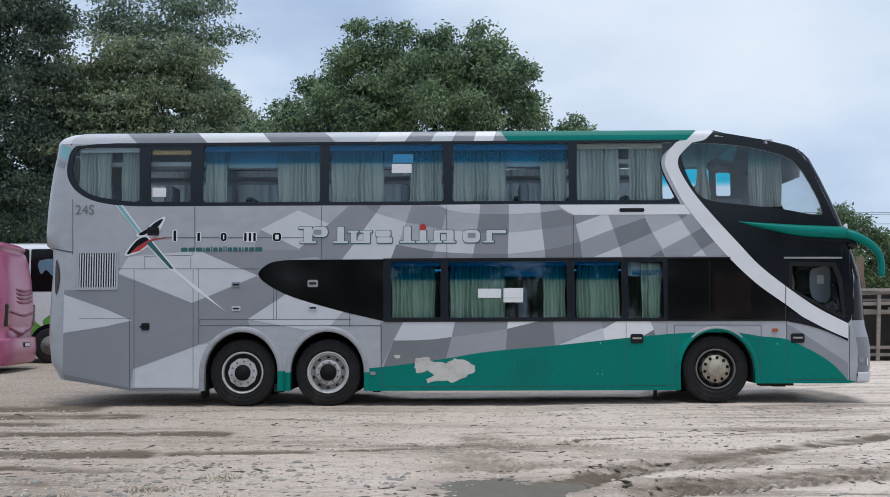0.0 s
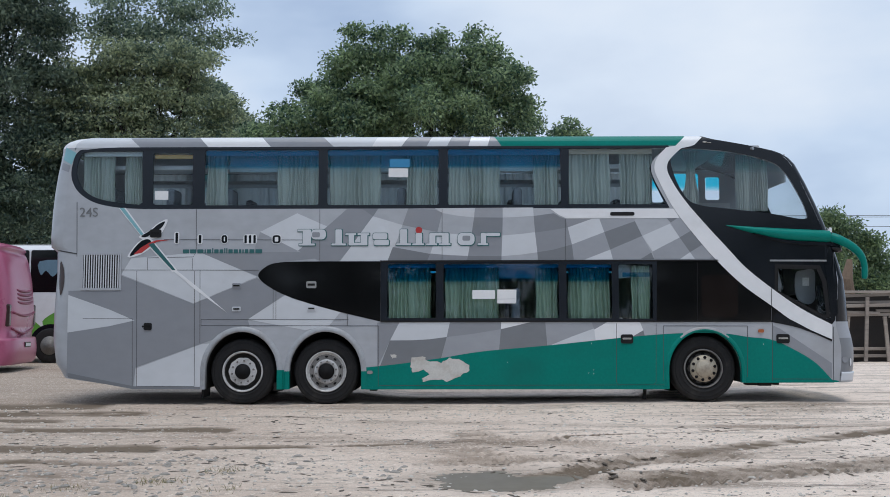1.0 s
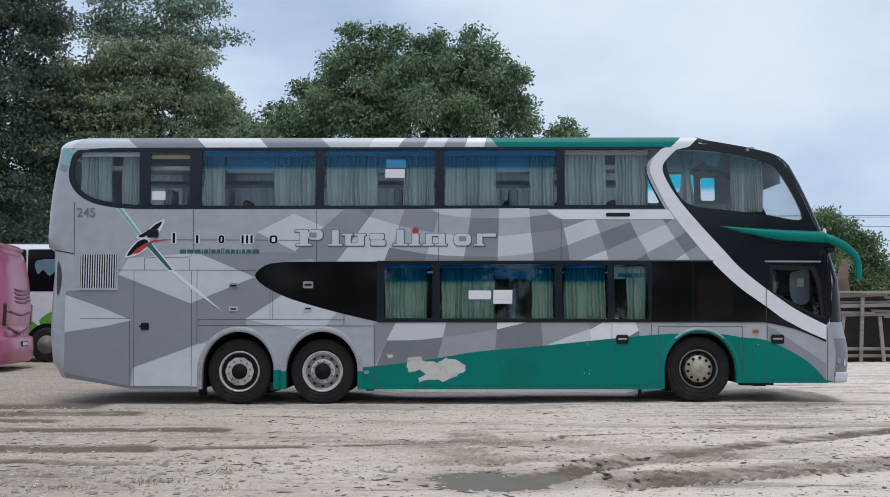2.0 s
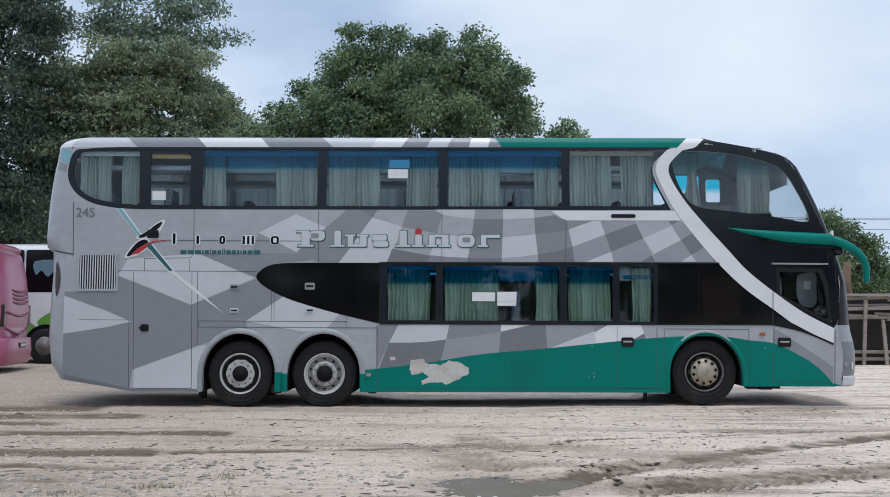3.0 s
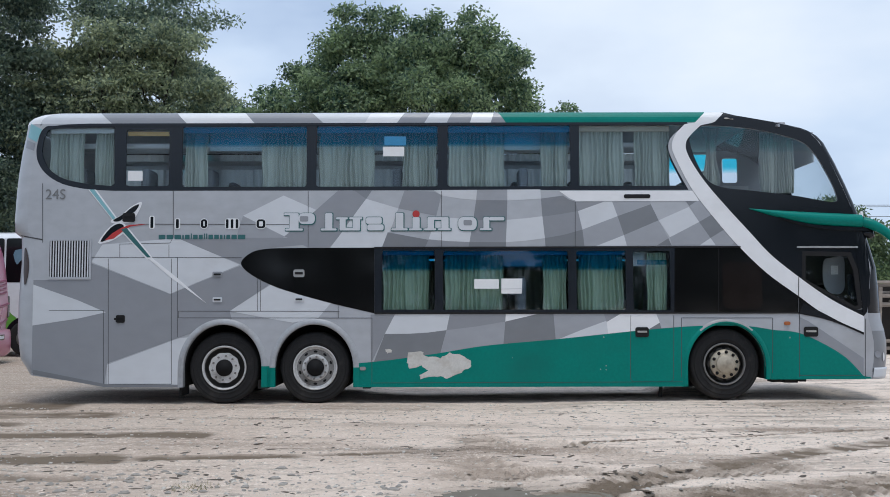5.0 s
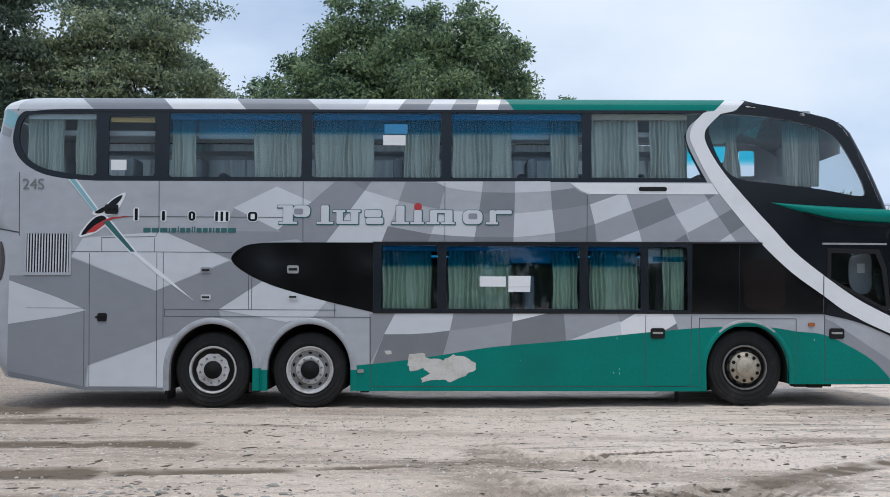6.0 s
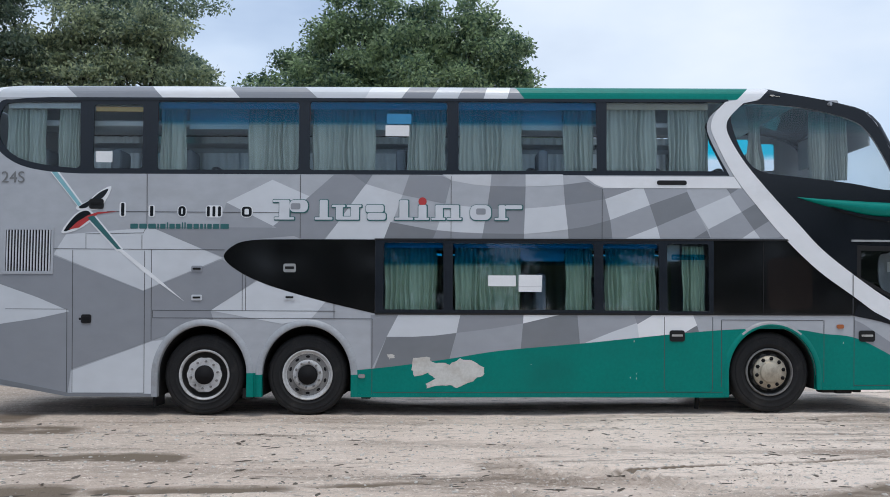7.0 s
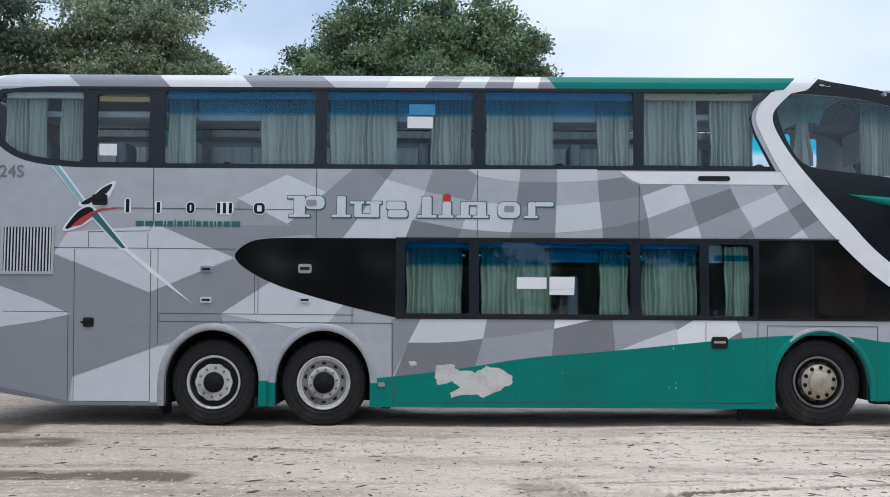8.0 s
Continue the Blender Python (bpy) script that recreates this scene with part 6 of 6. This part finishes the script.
# ---------------------------------------------------------------- trees
M_BARK = material("bark", (0.028, 0.025, 0.021), 0.9, 0.0, 0.3, 3, 30, 0.6, stretch=(3, 3, 0.6))
L_MANGO = leaf_material("broad_leaves", (0.185, 0.25, 0.15), 0.8)
L_DEEP = leaf_material("deep_green_leaves", (0.125, 0.165, 0.125))
L_DARK = leaf_material("dark_leaves", (0.20, 0.255, 0.19))
L_OLIVE = leaf_material("olive_leaves", (0.275, 0.315, 0.215))
L_GREEN = leaf_material("fresh_leaves", (0.14, 0.195, 0.105))


def crown_mesh(name, lumps, leaves, size, seed, mat, parent, droop=0.5, clump=24, spread=1.0, flat=1.0):
    """Leaves in clumps over and inside a set of lumps (x, y, z, rx, ry, rz)."""
    rng = np.random.default_rng(seed)
    # each lump is broken into bosses of foliage with gaps between them
    bosses = []
    for l in lumps:
        mean = (l[3] + l[4] + l[5]) / 3
        for _ in range(max(5, int(9 * mean))):
            d = rng.normal(size=3)
            d /= np.linalg.norm(d)
            d[2] = abs(d[2]) if rng.random() < 0.6 else d[2]
            c = np.array(l[:3]) + d * np.array(l[3:]) * rng.uniform(0.55, 1.0)
            r = rng.uniform(0.32, 0.60) * mean ** 0.6 * 0.8
            bosses.append((*c, r * rng.uniform(0.9, 1.3), r * rng.uniform(0.9, 1.3), r * rng.uniform(0.6, 0.95)))
        bosses.append((*l[:3], l[3] * 0.6, l[4] * 0.6, l[5] * 0.6))
    B = np.array(bosses)
    vol = (B[:, 3] * B[:, 4] * B[:, 5]) ** 0.6
    n_cl = leaves // clump
    L = B[rng.choice(len(B), n_cl, p=vol / vol.sum())]
    d = rng.normal(size=(n_cl, 3)) + np.array((0, 0, 0.35))
    d /= np.linalg.norm(d, axis=1)[:, None]
    r = rng.uniform(0.45, 1.0, n_cl) ** 0.5 * (1 + 0.08 * np.clip(rng.normal(size=n_cl), -2, 2.5))
    centre = L[:, :3] + d * r[:, None] * L[:, 3:]
    p = np.repeat(centre, clump, axis=0) + np.clip(rng.normal(size=(n_cl * clump, 3)), -1.7, 1.7) * np.array((0.19, 0.19, 0.13 * flat)) * spread
    n = len(p)
    out = np.repeat(d, clump, axis=0)
    axis = out * 0.7 + rng.normal(size=(n, 3)) * 0.7 + np.array((0, 0, -droop))
    axis /= np.linalg.norm(axis, axis=1)[:, None]
    sidev = np.cross(axis, rng.normal(size=(n, 3)))
    sidev /= np.linalg.norm(sidev, axis=1)[:, None]
    up = np.cross(sidev, axis)
    ln = size * rng.uniform(0.6, 1.3, n)[:, None]
    wd = ln * 0.24
    v = np.stack((p, p + axis * ln * 0.45 + sidev * wd + up * wd * 0.35, p + axis * ln, p + axis * ln * 0.45 - sidev * wd + up * wd * 0.35), 1).reshape(-1, 3)
    idx = np.arange(n)[:, None] * 4
    f = np.concatenate((idx + np.array((0, 1, 2)), idx + np.array((0, 2, 3))), 0)
    me = bpy.data.meshes.new(name)
    me.from_pydata(v.tolist(), [], f.tolist())
    me.materials.append(mat)
    ob = new(name, me)
    ob.parent = parent
    return ob


def tree(at, label, trunk, limbs, lumps, leaves, size, seed, mat, droop=0.5, spread=1.0, flat=1.0):
    """A tree: tapered trunk, limbs towards each lump, and a leafy crown. All in metres from its foot."""
    rnd = random.Random(seed)
    t = thing("tree", at, label, "tree", "trees behind the coach")
    h, r = trunk
    bm = tube([(0, 0, -0.3), (0.05, 0.02, h * 0.3), (-0.06, 0.05, h * 0.65), (0.03, 0, h)], [r * 1.25, r, r * 0.85, r * 0.6], 12)
    part("trunk", bm, M_BARK, t, smooth=True)
    for l in lumps[:limbs]:
        s = Vector((0, 0, h * rnd.uniform(0.6, 1.0)))
        e = Vector(l[:3]) + Vector((0, 0, l[5] * 0.3))
        m = (s + e) / 2 + Vector((rnd.uniform(-.4, .4), rnd.uniform(-.4, .4), rnd.uniform(-.2, .5)))
        bm = tube(smooth([s, m, e], step=4), [r * 0.5 * (1 - 0.88 * k / 8) for k in range(9)], 8)
        for _ in range(5):
            q = s.lerp(e, rnd.uniform(0.4, 0.95))
            g = q + Vector((rnd.uniform(-1, 1), rnd.uniform(-1, 1), rnd.uniform(-0.2, 1))) * l[3] * 0.8
            tube([q, (q + g) / 2 + Vector((0, 0, 0.1)), g], [r * 0.16, r * 0.1, r * 0.03], 5, bm)
        part("limb", bm, M_BARK, t, smooth=True)
    crown_mesh("crown", lumps, leaves, size, seed, mat, t, droop, spread=spread, flat=flat)
    return t


tree((0.3, 22, 0), "broad-leaved green tree with a dense rounded crown", (5.0, 0.32), 11,
     [(-5.9, 0, 7.6, 1.1, 2.0, 1.3), (-4.6, 0, 8.5, 1.2, 2.0, 1.2), (-3.4, 0, 9.6, 1.0, 1.8, 1.1), (-2.7, 0.2, 10.8, 0.9, 1.6, 0.9), (-1.4, 0.3, 11.3, 0.9, 1.8, 1.0), (0.1, 0.1, 10.9, 1.2, 1.8, 1.0), (1.5, 0, 11.1, 1.0, 1.8, 0.9), (2.8, 0.2, 10.9, 1.0, 1.8, 1.0), (3.7, 0, 10.2, 0.9, 1.8, 1.0), (4.3, 0.3, 8.5, 0.9, 1.8, 1.2), (2.3, 0, 9.0, 1.6, 1.8, 1.3),
      (0.5, -0.5, 8.8, 2.2, 2.2, 1.6), (-2.2, 0, 8.4, 1.9, 2.2, 1.6), (-6.8, 0.4, 6.4, 1.2, 2, 1.2), (-2.2, 0, 12.3, 0.45, 0.6, 0.75), (-1.3, 0, 12.4, 0.4, 0.6, 0.5), (-0.4, 0, 12.5, 0.4, 0.6, 0.6), (0.4, 0, 12.0, 0.4, 0.5, 0.5), (1.3, 0, 12.2, 0.45, 0.6, 0.5), (2.5, 0, 12.3, 0.6, 0.7, 0.6), (3.5, 0, 11.6, 0.5, 0.7, 0.6), (-4.2, 0, 10.2, 0.5, 0.7, 0.5), (4.6, 0, 9.6, 0.4, 0.6, 0.7), (-3.0, 0, 6.4, 2.6, 2, 1.4), (2.0, 0, 6.8, 2.0, 2, 1.2), (-0.9, 0, 9.9, 1.6, 1.8, 1.1), (0.9, 0, 9.9, 1.5, 1.8, 1.1), (-1.5, 0.2, 9.3, 1.5, 1.6, 1.0)], 120000, 0.165, 3, L_MANGO)
tree((-16.6, 22.5, 0), "tall dark tree with dense foliage", (9.0, 0.24), 5,
     [(-0.6, 0, 14.4, 1.6, 1.8, 1.3), (0.9, 0, 12.9, 1.4, 1.8, 1.1), (-0.8, 0, 11.8, 1.6, 1.8, 1.3), (0.9, 0, 10.5, 1.5, 1.8, 1.2), (-0.6, 0, 9.2, 1.6, 1.8, 1.3), (1.0, 0, 8.0, 1.6, 1.8, 1.3), (-0.4, 0, 6.4, 1.8, 1.8, 1.5), (1.6, 0, 14.2, 1.2, 1.6, 0.9), (2.0, 0, 11.7, 0.9, 1.4, 0.9), (0.4, 0, 4.6, 2.4, 1.8, 1.9), (2.2, 0, 6.2, 1.5, 1.6, 1.5), (2.0, 0, 9.2, 1.0, 1.4, 1.0), (0.2, 0, 2.0, 2.6, 1.8, 1.8), (2.1, 0, 13.0, 1.1, 1.5, 1.0), (2.6, 0, 10.6, 0.8, 1.3, 0.8), (2.4, 0, 7.9, 1.0, 1.4, 1.1), (-1.4, 0, 13.2, 1.2, 1.6, 1.2), (0.4, 0, 14.0, 1.3, 1.6, 1.0)], 80000, 0.17, 7, L_DEEP, 0.3, 1.3, 0.7)
tree((-15.4, 25.6, 0), "slender tree with thin airy foliage", (10.5, 0.12), 5,
     [(1.6, 0, 13.9, 1.1, 1.4, 0.6), (2.6, 0, 14.8, 1.3, 1.6, 0.6), (3.8, 0, 13.5, 1.3, 1.6, 0.5), (5.4, 0, 13.4, 1.1, 1.4, 0.5), (5.0, 0, 14.6, 1.5, 1.6, 0.5), (6.9, 0, 13.5, 0.9, 1.0, 0.45), (6.6, 0, 14.9, 0.8, 1.2, 0.5), (4.4, 0, 15.6, 1.6, 1.6, 0.5)], 11000, 0.18, 8, L_DARK, 0.2, 1.8, 0.3)
ro = random.Random(31)
sprays = [(x + ro.uniform(-0.3, 0.3), ro.uniform(-0.6, 0.6), z + ro.uniform(-0.2, 0.2), ro.uniform(0.7, 1.15), 1.4, ro.uniform(0.26, 0.42))
          for z, x0, n in ((12.1, -0.6, 4), (11.4, -2.4, 6), (10.6, -3.1, 7), (9.9, -3.2, 8), (9.2, -3.4, 8), (8.4, -3.5, 8), (7.5, -3.5, 8)) for x in (x0 + 0.92 * k for k in range(n))]
tree((-11.0, 23.4, 0), "olive-green tree with feathery layered sprays", (6.0, 0.22), 9, sprays, 66000, 0.17, 9, L_OLIVE, 0.35, 1.5, 0.3)
tree((-9.6, 31, 0), "dark far tree with dense foliage", (5.0, 0.3), 4,
     [(-0.9, 0, 12.2, 1.0, 2, 1.2), (0.4, 0, 10.6, 1.0, 2, 1.0), (1.3, 0, 9.6, 0.9, 2, 0.9), (-0.5, 0, 8.9, 2.4, 2, 1.4)], 24000, 0.2, 13, L_DARK)
tree((-20, 29, 0), "dense dark bushy tree reaching down to the yard's edge", (4.0, 0.3), 5,
     [(-2, 0, 7.5, 3, 2.5, 2.8), (2, 0, 6.6, 2.8, 2.5, 2.6), (0, -0.5, 3.6, 4, 2.5, 2.8), (3.6, 0, 4.6, 2.2, 2, 2.4), (4.0, 0, 8.4, 2.0, 2, 1.8)], 45000, 0.2, 15, L_DARK)
tree((6.6, 26, 0), "small green tree behind the coach", (4.0, 0.2), 2,
     [(0.5, 0, 8.9, 0.8, 1, 0.7), (-0.4, 0, 7.8, 1.3, 1.4, 1.0)], 7000, 0.19, 17, L_MANGO)
tree((21.5, 31, 0), "low green tree beyond the timber pen", (2.6, 0.22), 4,
     [(-1.2, 0, 5.5, 0.8, 1.2, 0.8), (-0.3, 0, 5.0, 0.9, 1.3, 0.8), (0.6, 0, 4.4, 0.8, 1.2, 0.7), (1.3, 0, 3.7, 0.8, 1.2, 0.7), (-1.0, 0, 3.8, 1.5, 1.6, 1.3), (1.0, 0, 2.4, 2.0, 1.6, 1.4)], 20000, 0.19, 12, L_GREEN)
# the wooded edge of the yard on the camera's side
edge = tree((-30, -31, 0), "dense green bushy tree along the yard's edge", (2.5, 0.25), 3,
            [(-2, 0, 4.2, 2.6, 2, 2.2), (1.6, 0, 4.6, 2.6, 2, 2.0), (0, -0.3, 2.0, 3.8, 2, 2.2)], 7000, 0.42, 19, L_DARK)
for k in range(1, 13):
    copy_thing(edge, pose(-30 + 5.4 * k, -31 + (k * 37 % 5) * 0.7, -0.4 * (k % 3), 0, 0, 67 * k))
